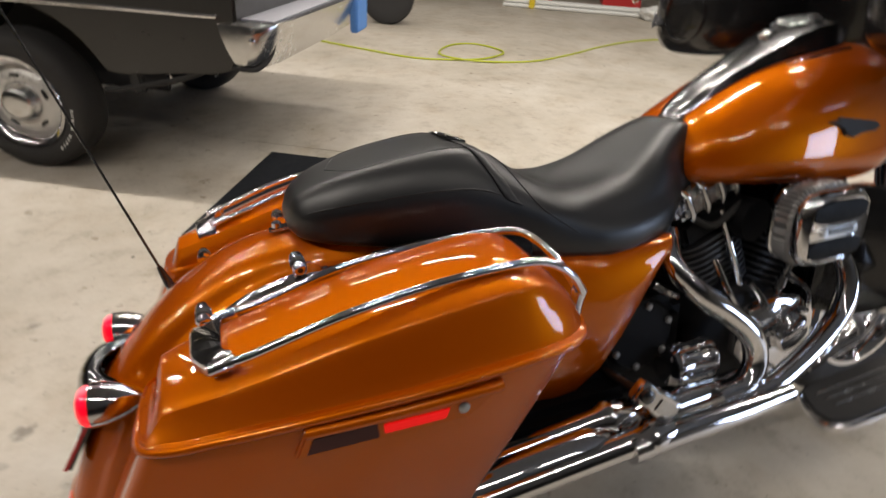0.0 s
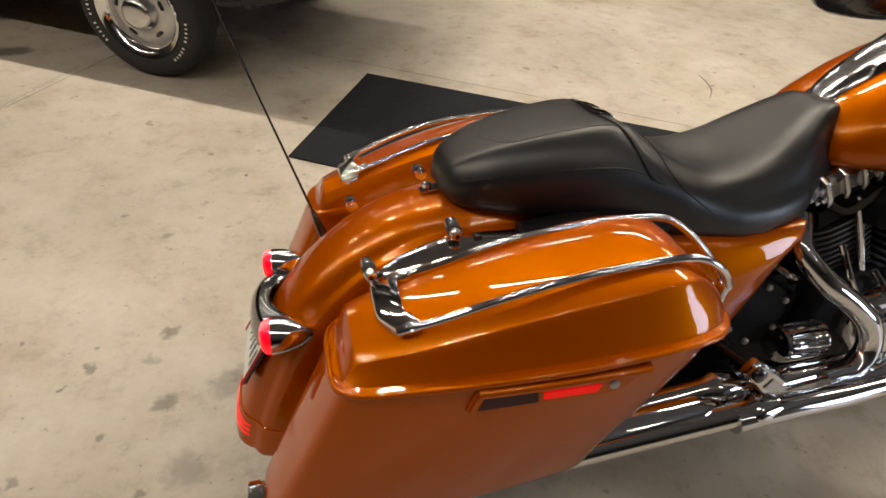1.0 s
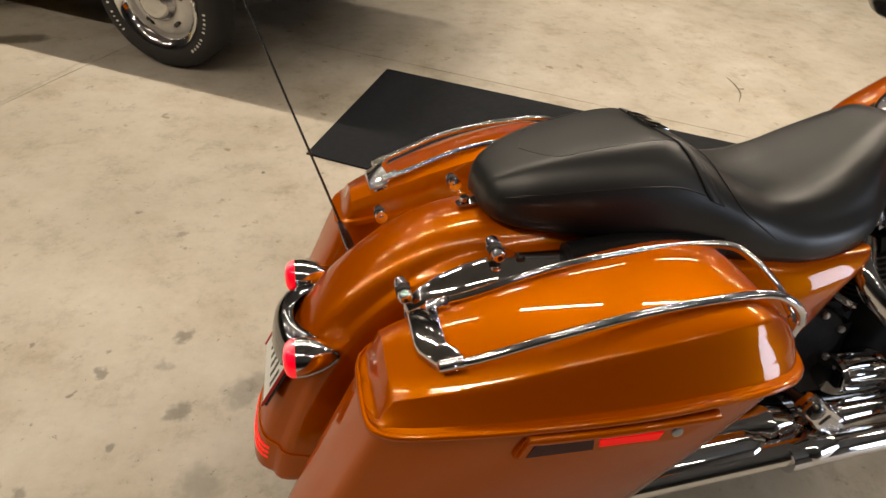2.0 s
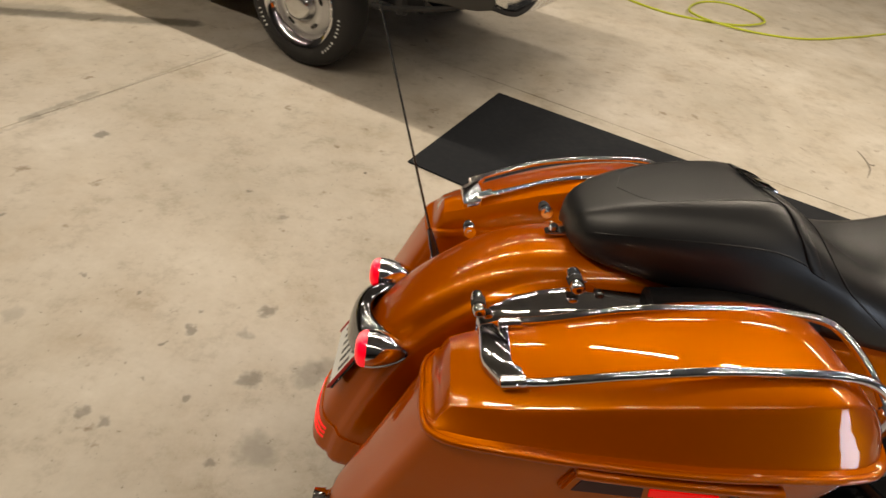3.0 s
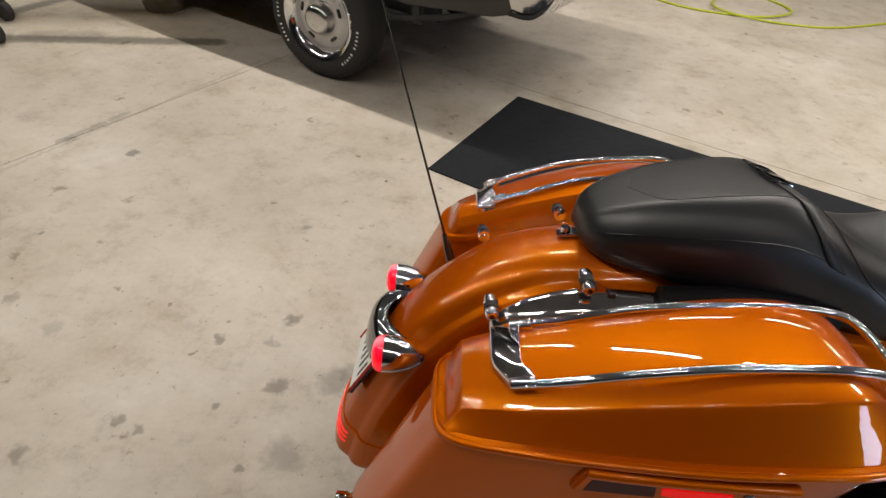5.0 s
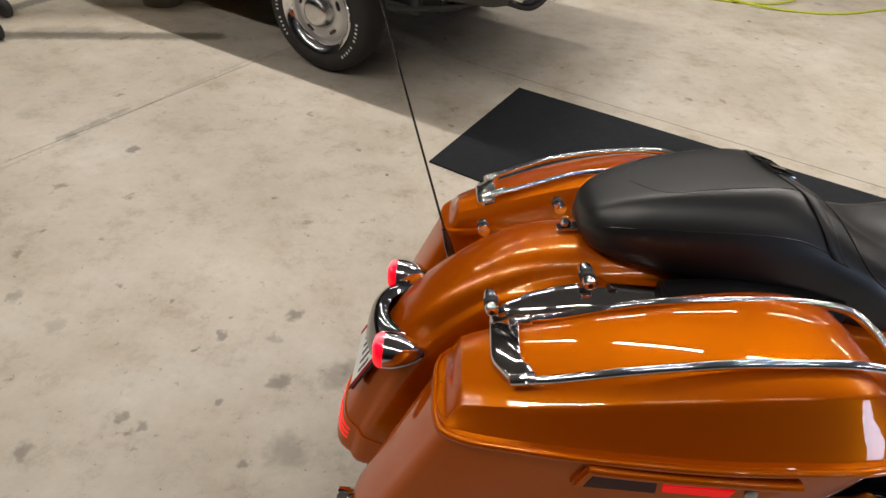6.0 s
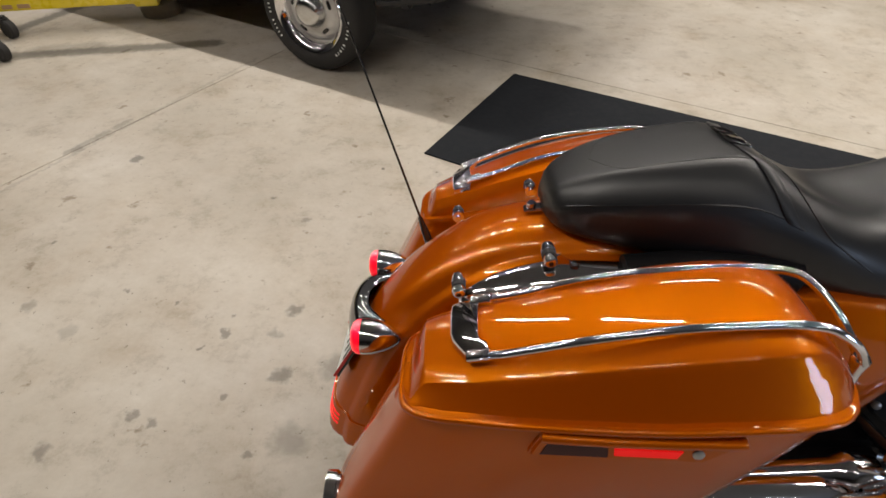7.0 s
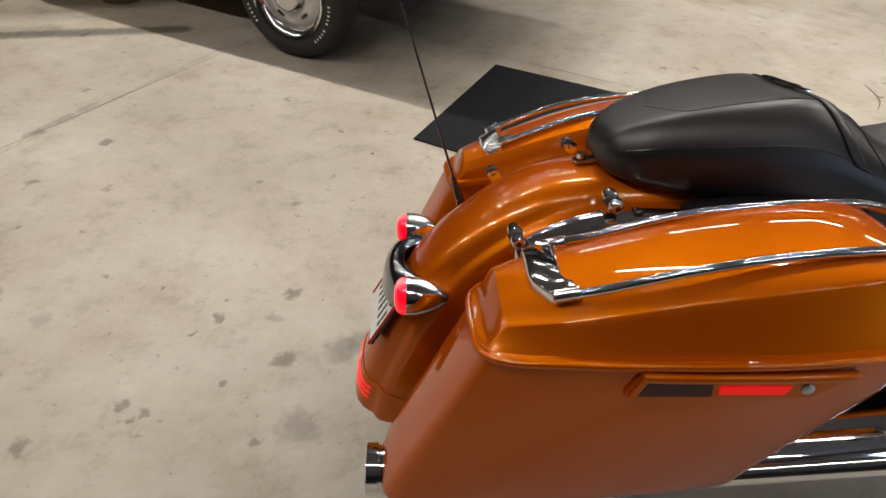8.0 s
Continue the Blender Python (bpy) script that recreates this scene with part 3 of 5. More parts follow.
# chrome strut covers and docking posts beside the fender
for s in (-1, 1):
    rows = []
    for x, zt, zb in ((0.050, 0.690, 0.660), (0.060, 0.700, 0.656), (0.080, 0.712, 0.655), (0.11, 0.727, 0.66), (0.15, 0.742, 0.67), (0.19, 0.752, 0.68), (0.225, 0.756, 0.69), (0.26, 0.755, 0.70), (0.32, 0.752, 0.71), (0.38, 0.752, 0.72)):
        zt, zb = (zt, zb) if s < 0 else (zt - 0.022, zb - 0.022)
        w = min(1.0, 0.16 + (x - 0.050) / 0.070) ** 0.7
        rows.append([(x, s * (0.150 + (y - 0.150) * w), z) for y, z in ((0.124, zb), (0.1255, zt - 0.006), (0.129, zt - 0.001), (0.136, zt), (0.148, zt - 0.003), (0.160, zt - 0.0085), (0.171, zt - 0.0165), (0.179, zt - 0.026), (0.182, zt - 0.036), (0.182, zb))])
    part("strut_cover", loft(rows), M_CHROME, bike, "chrome fender strut cover", 60)
    for x, z, dx in ((0.050, 0.717, -0.10), (0.203, 0.778, -0.1)):
        m = pose(x, s * 0.117, z - 0.004) @ pose(0, 0, 0, 0, 0, s * 90) @ pose(0, 0, 0, 0, 4, 0)
        post = part("docking_post", lathe([(-0.004, 0.006), (0.003, 0.0065), (0.004, 0.0125), (0.009, 0.0135), (0.017, 0.0130), (0.020, 0.0105), (0.0225, 0.008)], m, 20), M_CHROME, bike, "chrome docking post")
        part("post_grommet", lathe([(0.022, 0.0100), (0.0240, 0.0128), (0.030, 0.0118), (0.036, 0.0128), (0.0385, 0.0105)], m, 20), M_RUBBER, post, "black rubber grommet")
        part("post_cap", lathe([(0.0380, 0.0085), (0.0400, 0.0118), (0.045, 0.0126), (0.0500, 0.0116), (0.0535, 0.0085), (0.0550, 0.003)], m, 20), M_CHROME, post, "chrome post cap")
        part("cap_socket", lathe([(0.0540, 0.0048), (0.0558, 0.0048), (0.0560, 0.002)], m, 6), M_BLACK, post, "dark socket")
    tab = part("strut_tab", prism([(0.190, 0.0), (0.262, 0.0), (0.258, 0.018), (0.240, 0.026), (0.222, 0.038), (0.206, 0.034)], pose(0, s * 0.140, 0.735 if s < 0 else 0.713, 90, 0, 0), 0.005, 0.0015), M_CHROME, bike, "chrome strut tab")
    part("tab_bolt", lathe([(-0.004, 0.008), (0.006, 0.008), (0.009, 0.005)], pose(0.247, s * 0.146, 0.752 if s < 0 else 0.726, 0, 0, s * 90), 12), M_BLACK, tab, "dark bolt")

# seat
SEAT = [  # x, half width, top z, edge z, bottom z
    (0.205, 0.040, 0.828, 0.818, 0.800),
    (0.215, 0.068, 0.850, 0.828, 0.792),
    (0.235, 0.092, 0.866, 0.836, 0.785),
    (0.27, 0.112, 0.884, 0.845, 0.778),
    (0.34, 0.133, 0.905, 0.854, 0.768),
    (0.43, 0.147, 0.921, 0.860, 0.755),
    (0.50, 0.153, 0.928, 0.860, 0.742),
    (0.54, 0.156, 0.9215, 0.853, 0.735),
    (0.58, 0.160, 0.902, 0.838, 0.726),
    (0.64, 0.168, 0.863, 0.813, 0.708),
    (0.72, 0.178, 0.828, 0.785, 0.690),
    (0.80, 0.184, 0.824, 0.772, 0.682),
    (0.88, 0.180, 0.842, 0.776, 0.684),
    (0.96, 0.158, 0.884, 0.790, 0.696),
    (1.02, 0.118, 0.916, 0.800, 0.728),
    (1.055, 0.100, 0.926, 0.812, 0.752),
    (1.08, 0.086, 0.918, 0.822, 0.775),
    (1.098, 0.066, 0.890, 0.832, 0.798),
]


def seat_half(x):
    w, zt, ze, zb = sample(SEAT, x)
    h = zt - ze
    dish = 0.016 * math.exp(-((x - 0.80) / 0.12) ** 2)
    crown = 0.010 * max(0.0, 1 - abs(x - 0.42) / 0.2)
    full = max(0.0, min(1.0, (x - 0.66) / 0.12)) * max(0.0, min(1.0, (1.08 - x) / 0.10))
    if full > 0:
        soft = [(0, zt - dish), (0.30 * w, zt - dish * 0.7), (0.57 * w, zt - 0.015 * h), (0.67 * w, zt - 0.07 * h), (0.75 * w, zt - 0.22 * h), (0.88 * w, zt - 0.60 * h), (0.965 * w, ze), (0.995 * w, ze - 0.12 * (ze - zb)), (w, ze - 0.28 * (ze - zb)), (0.99 * w, ze - 0.55 * (ze - zb)), (0.955 * w, ze - 0.82 * (ze - zb)), (0.91 * w, zb + 0.05 * (ze - zb)), (0.85 * w, zb), (0.4 * w, zb + 0.005)]
        firm = [(0, zt - dish), (0.30 * w, zt - dish * 0.8), (0.56 * w, zt - 0.03 * h), (0.70 * w, zt - 0.18 * h), (0.79 * w, zt - 0.42 * h), (0.845 * w, zt - 0.70 * h), (0.865 * w, zt - 0.80 * h), (0.905 * w, ze - 0.02 * (ze - zb)), (0.965 * w, ze - 0.14 * (ze - zb)), (w, ze - 0.34 * (ze - zb)), (0.995 * w, ze - 0.60 * (ze - zb)), (0.94 * w, ze - 0.90 * (ze - zb)), (0.85 * w, zb), (0.4 * w, zb + 0.005)]
        return [(a + (c - a) * full, b + (d - b) * full) for (a, b), (c, d) in zip(soft, firm)]
    return [(0, zt - dish), (0.30 * w, zt - dish * 0.7), (0.57 * w, zt - 0.015 * h), (0.67 * w, zt - 0.07 * h + crown * 0.2), (0.75 * w, zt - 0.22 * h + crown * 0.3), (0.88 * w, zt - 0.60 * h + crown), (0.965 * w, ze + crown * 0.2), (0.995 * w, ze - 0.12 * (ze - zb)), (w, ze - 0.28 * (ze - zb)), (0.99 * w, ze - 0.55 * (ze - zb)), (0.955 * w, ze - 0.82 * (ze - zb)), (0.91 * w, zb + 0.05 * (ze - zb)), (0.85 * w, zb), (0.4 * w, zb + 0.005)]


def seat_ring(x):
    half = seat_half(x)
    return [(x, -y, z) for y, z in half] + [(x, y, z) for y, z in half[:0:-1]]


seat = part("seat", loft([seat_ring(0.205 + 0.893 * k / 79) for k in range(80)]), M_LEATHER, bike, "black vinyl two-up seat", 70)


def on_seat(x, k, out=0.0, s=-1):
    half = seat_half(x)
    i = int(k)
    f = k - i
    (y0, z0), (y1, z1) = half[i], half[i + 1]
    n = Vector((0, (z0 - z1), (y1 - y0)))
    n = n.normalized() if n.length else Vector((0, 0, 1))
    return Vector((x, s * (y0 + (y1 - y0) * f + n.y * out), z0 + (z1 - z0) * f + n.z * out))


for s in (-1, 1):
    part("seat_welt", tube([on_seat(0.235 + 0.36 * j / 14, 6.0, 0.0002, s) for j in range(15)], 0.0014, 40, 8), M_LEATHER, seat, "stitched seam")
    part("seat_welt", tube([on_seat(0.285 + 0.265 * j / 13, 2.6 - 2.6 * max(0, 1 - j / 3) ** 2, 0.0002, s) for j in range(14)], 0.0009, 40, 8), M_LEATHER, seat, "stitched seam")
    part("seat_welt", tube([on_seat(0.565 + 0.06 * j / 9 + 0.10 * (j / 9) ** 2, 1.0 + 7.5 * j / 9, 0.0002, s) for j in range(10)], 0.0015, 40, 8), M_LEATHER, seat, "stitched seam")
# grab strap over the seat, with its buckle
rows = []
for j in range(41):
    q = -1 + 2 * j / 40
    k = abs(q) * 6.4
    s = -1 if q < 0 else 1
    x = 0.528 + 0.045 * abs(q) ** 1.5 + 0.05 * max(0, abs(q) - 0.6)
    rows.append([on_seat(x + dx, k, o, s) for dx, o in ((-0.015, -0.001), (-0.0135, 0.0025), (-0.010, 0.0036), (0.010, 0.0036), (0.0135, 0.0025), (0.015, -0.001))])
strap = part("grab_strap", loft(rows), M_LEATHER, seat, "black vinyl grab strap")
def on_strap(x, y, up=0.0052):
    return (x, y, on_seat(x, 0.0).z + up)


for ya, yb in ((-0.042, 0.005), (0.014, 0.040)):
    part("strap_buckle", tube([on_strap(0.512, yb), on_strap(0.512, ya), on_strap(0.529, ya - 0.001), on_strap(0.546, ya), on_strap(0.546, yb), on_strap(0.529, yb + 0.001), on_strap(0.512, yb)], 0.0028, 0, 8), M_CHROME_DARK, bike, "metal strap buckle")
part("buckle_tongue", box((0.03, 0.018, 0.006), pose(*on_strap(0.529, -0.018, 0.0060), 0, math.degrees(math.atan2(on_seat(0.515, 0.0).z - on_seat(0.543, 0.0).z, 0.028)), 0), 0.002), M_CHROME_DARK, bike, "metal buckle tongue")

# fuel tank and console
TANK = [  # x, half width, top z, wide z, bottom z
    (1.035, 0.085, 0.858, 0.832, 0.808),
    (1.050, 0.118, 0.892, 0.838, 0.793),
    (1.080, 0.146, 0.928, 0.848, 0.783),
    (1.14, 0.168, 0.966, 0.846, 0.775),
    (1.24, 0.188, 1.014, 0.850, 0.766),
    (1.36, 0.197, 1.054, 0.850, 0.752),
    (1.48, 0.192, 1.074, 0.852, 0.743),
    (1.60, 0.172, 1.070, 0.860, 0.745),
    (1.68, 0.130, 1.030, 0.895, 0.79),
    (1.71, 0.08, 0.97, 0.89, 0.82),
]


def tank_ring(x, n=40):
    w, zt, zm, zb = sample(TANK, x)
    ring = []
    for k in range(n):
        q = 2 * math.pi * k / n
        c, d = math.cos(q), math.sin(q)
        y = w * math.copysign(abs(c) ** 0.80, c)
        z = zm + ((zt - zm) * abs(d) ** 0.85 if d > 0 else -(zm - zb) * abs(d) ** 0.62)
        ring.append((x, y, z))
    return ring


tank = part("fuel_tank", loft([tank_ring(1.040 + 0.67 * k / 44) for k in range(45)]), M_PAINT, bike, "amber teardrop fuel tank", 50)
rows = []
for x, w, h in ((1.060, 0.016, 0.004), (1.075, 0.034, 0.014), (1.12, 0.042, 0.020), (1.19, 0.049, 0.024), (1.25, 0.056, 0.028), (1.31, 0.066, 0.036), (1.36, 0.076, 0.046), (1.42, 0.084, 0.054), (1.48, 0.078, 0.050), (1.54, 0.05, 0.03), (1.56, 0.02, 0.005)):
    zt = sample(TANK, x)[1]
    drop = 0.5 * w * w / 0.06
    rows.append([(x, -w - 0.006, zt - drop - 0.016), (x, -w, zt + h * 0.3 - drop), (x, -w * 0.86, zt + h * 0.8), (x, -w * 0.5, zt + h), (x, 0, zt + h * 1.06), (x, w * 0.5, zt + h), (x, w * 0.86, zt + h * 0.8), (x, w, zt + h * 0.3 - drop), (x, w + 0.006, zt - drop - 0.016)])
console = part("tank_console", loft([[tuple(p) for p in r] for r in zip(*[spline(c, 44) for c in zip(*rows)])]), M_CHROME_GREY, bike, "chrome tank console", 60)
part("fuel_cap", lathe([(-0.02, 0.060), (0.006, 0.060), (0.012, 0.057), (0.014, 0.050), (0.022, 0.046), (0.026, 0.036), (0.027, 0.01)], pose(1.43, 0.0, 1.112, 0, -96, 0), 36), M_CHROME, console, "round chrome fuel cap")
part("console_lock", lathe([(0, 0.016), (0.010, 0.015), (0.013, 0.008)], pose(1.335, 0.0, 1.090, 0, -110, 0), 20), M_CHROME_DULL, console, "chrome lock")
for s in (-1, 1):
    part("console_trim", tube([(1.07, s * 0.036, 0.918), (1.18, s * 0.059, 0.975), (1.29, s * 0.074, 1.020), (1.38, s * 0.092, 1.043), (1.5, s * 0.09, 1.060)], 0.004, 24, 8), M_BLACK, console, "black edge trim")
part("instrument", lathe([(-0.03, 0.052), (0.0, 0.054), (0.010, 0.050), (0.008, 0.044)], pose(1.52, 0.0, 1.10, 0, -70, 0), 30), M_BLACK, bike, "black instrument pod")
# tank badge: a plain winged shape
for s in (-1, 1):
    b = [(x * 0.90, y * 0.80) for x, y in ((0, 0), (0.03, 0.006), (0.035, 0.016), (0.17, 0.016), (0.19, 0.006), (0.17, -0.010), (0.12, -0.020), (0.09, -0.034), (0.06, -0.030), (0.05, -0.014), (0.03, -0.006))]
    m = pose(1.330, s * 0.190, 0.915, 90, 0, 0) @ pose(0, 0, 0, 18 * s, 0, -8)
    part("tank_badge", prism([(x, y) for x, y in b], m @ pose(0, 0, -0.01), 0.018, 0.0015), M_FIN, tank, "dark metal badge")

# side covers between seat and gearbox
for s in (-1, 1):
    pts = [(0.60, 0.715), (0.80, 0.700), (0.955, 0.715), (0.962, 0.70), (0.935, 0.66), (0.892, 0.585), (0.845, 0.505), (0.79, 0.432), (0.73, 0.392), (0.67, 0.382), (0.62, 0.40), (0.58, 0.50)]
    cx, cz = 0.76, 0.56
    rows = [[(cx + (x - cx) * q, s * y, cz + (z - cz) * q) for x, z in pts] for y, q in ((0.13, 0.97), (0.166, 1.0), (0.175, 0.985), (0.183, 0.94), (0.191, 0.84), (0.198, 0.70), (0.203, 0.54), (0.206, 0.38), (0.2075, 0.22), (0.208, 0.08))]
    part("side_cover", loft(rows), M_PAINT, bike, "amber side cover", 40)

# rear lamps on a chrome bar, with the curved plate light between them
for s in (1, -1):
    m = pose(-0.119, s * 0.132, 0.588, 0, 2, 0)
    lamp = part("turn_lamp", lathe([(0.062, 0.003), (0.060, 0.008), (0.054, 0.0145), (0.042, 0.022), (0.028, 0.0282), (0.013, 0.0328), (0.002, 0.0348), (-0.014, 0.0352), (-0.015, 0.032)], m, 36), M_CHROME, bike, "chrome bullet lamp")
    part("lamp_lens", lathe([(-0.0135, 0.0335), (-0.023, 0.0325), (-0.030, 0.027), (-0.034, 0.017), (-0.0355, 0.005)], m, 36), M_RED_LIT, lamp, "glowing red lens")
    part("lamp_stalk", tube([(-0.115, s * 0.128, 0.570), (-0.118, s * 0.112, 0.558), (-0.128, s * 0.085, 0.552)], [0.013, 0.012, 0.012], 12, 14), M_CHROME, lamp, "chrome stalk")
    part("lamp_bolt", lathe([(0, 0.008), (0.010, 0.008), (0.012, 0.005)], pose(-0.108, s * 0.121, 0.603, 0, -60, 0), 14), M_CHROME, lamp, "chrome bolt")
rows = []
for j in range(33):
    q = -1 + 2 * j / 32
    y = 0.100 * math.sin(q * 1.45) / math.sin(1.45)
    x = -0.105 - 0.062 * math.cos(q * 1.5) ** 0.8
    z = 0.570 + 0.010 * math.cos(q * 1.5)
    rows.append([(x + 0.030, y * 0.72, z + 0.014), (x + 0.016, y * 0.90, z + 0.022), (x + 0.004, y * 0.98, z + 0.018), (x - 0.006, y * 1.03, z + 0.004), (x - 0.012, y * 1.05, z - 0.018), (x - 0.015, y * 1.06, z - 0.040), (x - 0.008, y * 1.02, z - 0.042), (x + 0.016, y * 0.85, z - 0.01)])
part("plate_light", loft(rows), M_CHROME_DARK, bike, "curved chrome plate light cover", 60)
part("lamp_bar", tube([(-0.118, -0.11, 0.562), (-0.135, -0.07, 0.556), (-0.140, 0, 0.553), (-0.135, 0.07, 0.556), (-0.118, 0.11, 0.562)], 0.010, 24, 12), M_CHROME, bike, "chrome lamp bar")
# number plate with plain bars
PM = pose(-0.178, 0, 0.497, 0, 0, 0) @ pose(0, 0, 0, 0, 32, 0) @ pose(0, 0, 0, 90, 0, -90)
plate = part("number_plate", prism([(-0.088, -0.050), (0.088, -0.050), (0.088, 0.050), (-0.088, 0.050)], PM, 0.002, 0.0006), M_WHITE, bike, "white number plate with dark bars")
part("plate_backing", prism([(-0.091, -0.053), (0.091, -0.053), (0.091, 0.052), (-0.091, 0.052)], PM @ pose(0, 0, -0.007), 0.006, 0.002), M_BLACK, bike, "black plate holder")
part("plate_edge", prism([(-0.092, -0.054), (-0.089, -0.054), (-0.089, 0.052), (-0.092, 0.052)], PM @ pose(0, 0, -0.001), 0.006, 0.001), M_REDPLASTIC, bike, "red plate edging")
part("plate_edge", prism([(0.089, -0.054), (0.092, -0.054), (0.092, 0.052), (0.089, 0.052)], PM @ pose(0, 0, -0.001), 0.006, 0.001), M_REDPLASTIC, bike, "red plate edging")
for k in range(6):
    x = -0.066 + 0.0265 * k
    part("plate_bar", prism([(x - 0.004, -0.022), (x + 0.005, -0.022), (x + 0.005, 0.016), (x - 0.004, 0.016)], PM @ pose(0, 0, 0.002), 0.0008), M_PLATE_INK, plate)
part("plate_bar", prism([(-0.04, 0.034), (0.04, 0.034), (0.04, 0.038), (-0.04, 0.038)], PM @ pose(0, 0, 0.002), 0.0008), M_PLATE_INK, plate)
for s in (-1, 1):
    part("plate_bolt", lathe([(0, 0.006), (0.005, 0.006), (0.007, 0.003)], PM @ pose(s * 0.07, 0.038, 0.002) @ pose(0, 0, 0, 0, -90, 0), 12), M_BLACK, plate, "dark bolt")
# antenna on the far bag side
ant = part("antenna", tube([(-0.032, 0.136, 0.700), (-0.162, 0.136, 1.13), (-0.30, 0.136, 1.585)], [0.0029, 0.0018, 0.0010], 0, 8), M_BLACK, bike, "thin black whip antenna")
part("antenna_base", tube([(-0.012, 0.136, 0.632), (-0.024, 0.136, 0.672), (-0.034, 0.136, 0.705)], [0.010, 0.009, 0.005], 0, 14), M_BLACK, ant, "black antenna base")
part("antenna_bracket", box((0.05, 0.03, 0.006), pose(-0.002, 0.13, 0.632), 0.002), M_BLACK, bike, "black antenna bracket")

# wheels
def wheel(name, x, r, wide, label):
    m = pose(x, 0, r, 0, 0, 90)
    prof = [(-0.5, 0.66), (-0.54, 0.76), (-0.5, 0.90), (-0.36, 0.97), (-0.15, 0.995), (0, 1.0), (0.15, 0.995), (0.36, 0.97), (0.5, 0.90), (0.54, 0.76), (0.5, 0.66)]
    w = part(name, lathe([(a * wide, q * r) for a, q in prof], m, 48, cap=False), M_RUBBER, bike, label)
    part("rim", lathe([(-0.5 * wide, 0.66 * r), (-0.5 * wide, 0.62 * r), (-0.2 * wide, 0.56 * r), (0.2 * wide, 0.56 * r), (0.5 * wide, 0.62 * r), (0.5 * wide, 0.66 * r)], m, 40, cap=False), M_CHROME, w, "chrome rim")
    part("hub", lathe([(-0.06, 0.02), (-0.06, 0.05), (0.06, 0.05), (0.06, 0.02)], m, 24), M_STEEL, w, "alloy hub")
    for k in range(7):
        q = 2 * math.pi * k / 7
        part("spoke", tube([(x + 0.045 * math.cos(q), 0, r + 0.045 * math.sin(q)), (x + 0.59 * r * math.cos(q), 0, r + 0.59 * r * math.sin(q))], [0.018, 0.011], 0, 10), M_STEEL, w)


wheel("rear_wheel", 0.21, 0.327, 0.17, "black rear tyre on a spoked rim")
wheel("front_wheel", 1.86, 0.325, 0.13, "black front tyre on a spoked rim")
part("front_fender", loft([[(1.86 + (0.352 + d) * math.cos(a), y, 0.325 + (0.352 + d) * math.sin(a)) for y, d in ((-0.085, -0.08), (-0.08, -0.03), (-0.05, -0.006), (0, 0), (0.05, -0.006), (0.08, -0.03), (0.085, -0.08), (0.078, -0.08), (0.045, -0.014), (0, -0.008), (-0.045, -0.014), (-0.078, -0.08))] for a in (radians(20 + 6 * k) for k in range(27))]), M_PAINT, bike, "amber front fender", 50)
for s in (-1, 1):
    fork = part("fork_leg", tube([(1.86, s * 0.105, 0.325), (1.76, s * 0.105, 0.62), (1.63, s * 0.105, 1.02)], [0.03, 0.028, 0.024], 0, 18), M_CHROME, bike, "chrome fork leg")

# engine: crankcase, gearbox and two finned cylinders
part("crankcase", loft([[(1.21 + 0.17 * q * math.cos(a), y, 0.40 + 0.145 * q * math.sin(a)) for a in (2 * math.pi * k / 32 for k in range(32))] for y, q in ((-0.165, 0.72), (-0.16, 0.86), (-0.145, 0.95), (-0.12, 1.0), (0.12, 1.0), (0.16, 0.86))]), M_BLACK_MATT, bike, "black crankcase", 40)
part("gearbox", box((0.30, 0.30, 0.26), pose(0.90, -0.01, 0.42), 0.035, segments=3), M_BLACK_MATT, bike, "black gearbox")
for s in (-1, 1):
    part("seat_rail", tube([(0.33, s * 0.150, 0.742), (0.45, s * 0.150, 0.750), (0.62, s * 0.150, 0.735)], 0.030, 12, 14), M_BLACK_MATT, bike, "black seat rail")
part("frame_tube", tube([(0.55, -0.13, 0.62), (0.75, -0.13, 0.60), (0.86, -0.135, 0.50), (0.88, -0.135, 0.34), (0.95, -0.13, 0.27), (1.45, -0.12, 0.26), (1.56, -0.08, 0.42), (1.64, -0.03, 0.9)], 0.017, 40, 12), M_BLACK, bike, "black frame tube")
part("frame_tube", tube([(0.55, 0.13, 0.62), (0.75, 0.13, 0.60), (0.86, 0.135, 0.50), (0.88, 0.135, 0.34), (0.95, 0.13, 0.27), (1.45, 0.12, 0.26), (1.56, 0.08, 0.42), (1.64, 0.03, 0.9)], 0.017, 40, 12), M_BLACK, bike, "black frame tube")
part("swing_arm", box((0.62, 0.04, 0.06), pose(0.52, -0.14, 0.36, 0, -4, 0), 0.012), M_BLACK, bike, "black swing arm")
part("lower_cover", box((0.62, 0.20, 0.12), pose(0.54, -0.13, 0.345), 0.02), M_BLACK_MATT, bike, "black lower frame cover")
part("oil_pan", box((0.60, 0.22, 0.08), pose(1.10, 0, 0.245), 0.02), M_BLACK_MATT, bike, "black oil pan")
part("battery_tray", box((0.34, 0.26, 0.24), pose(0.76, 0, 0.60), 0.02), M_BLACK_MATT, bike, "black battery tray")


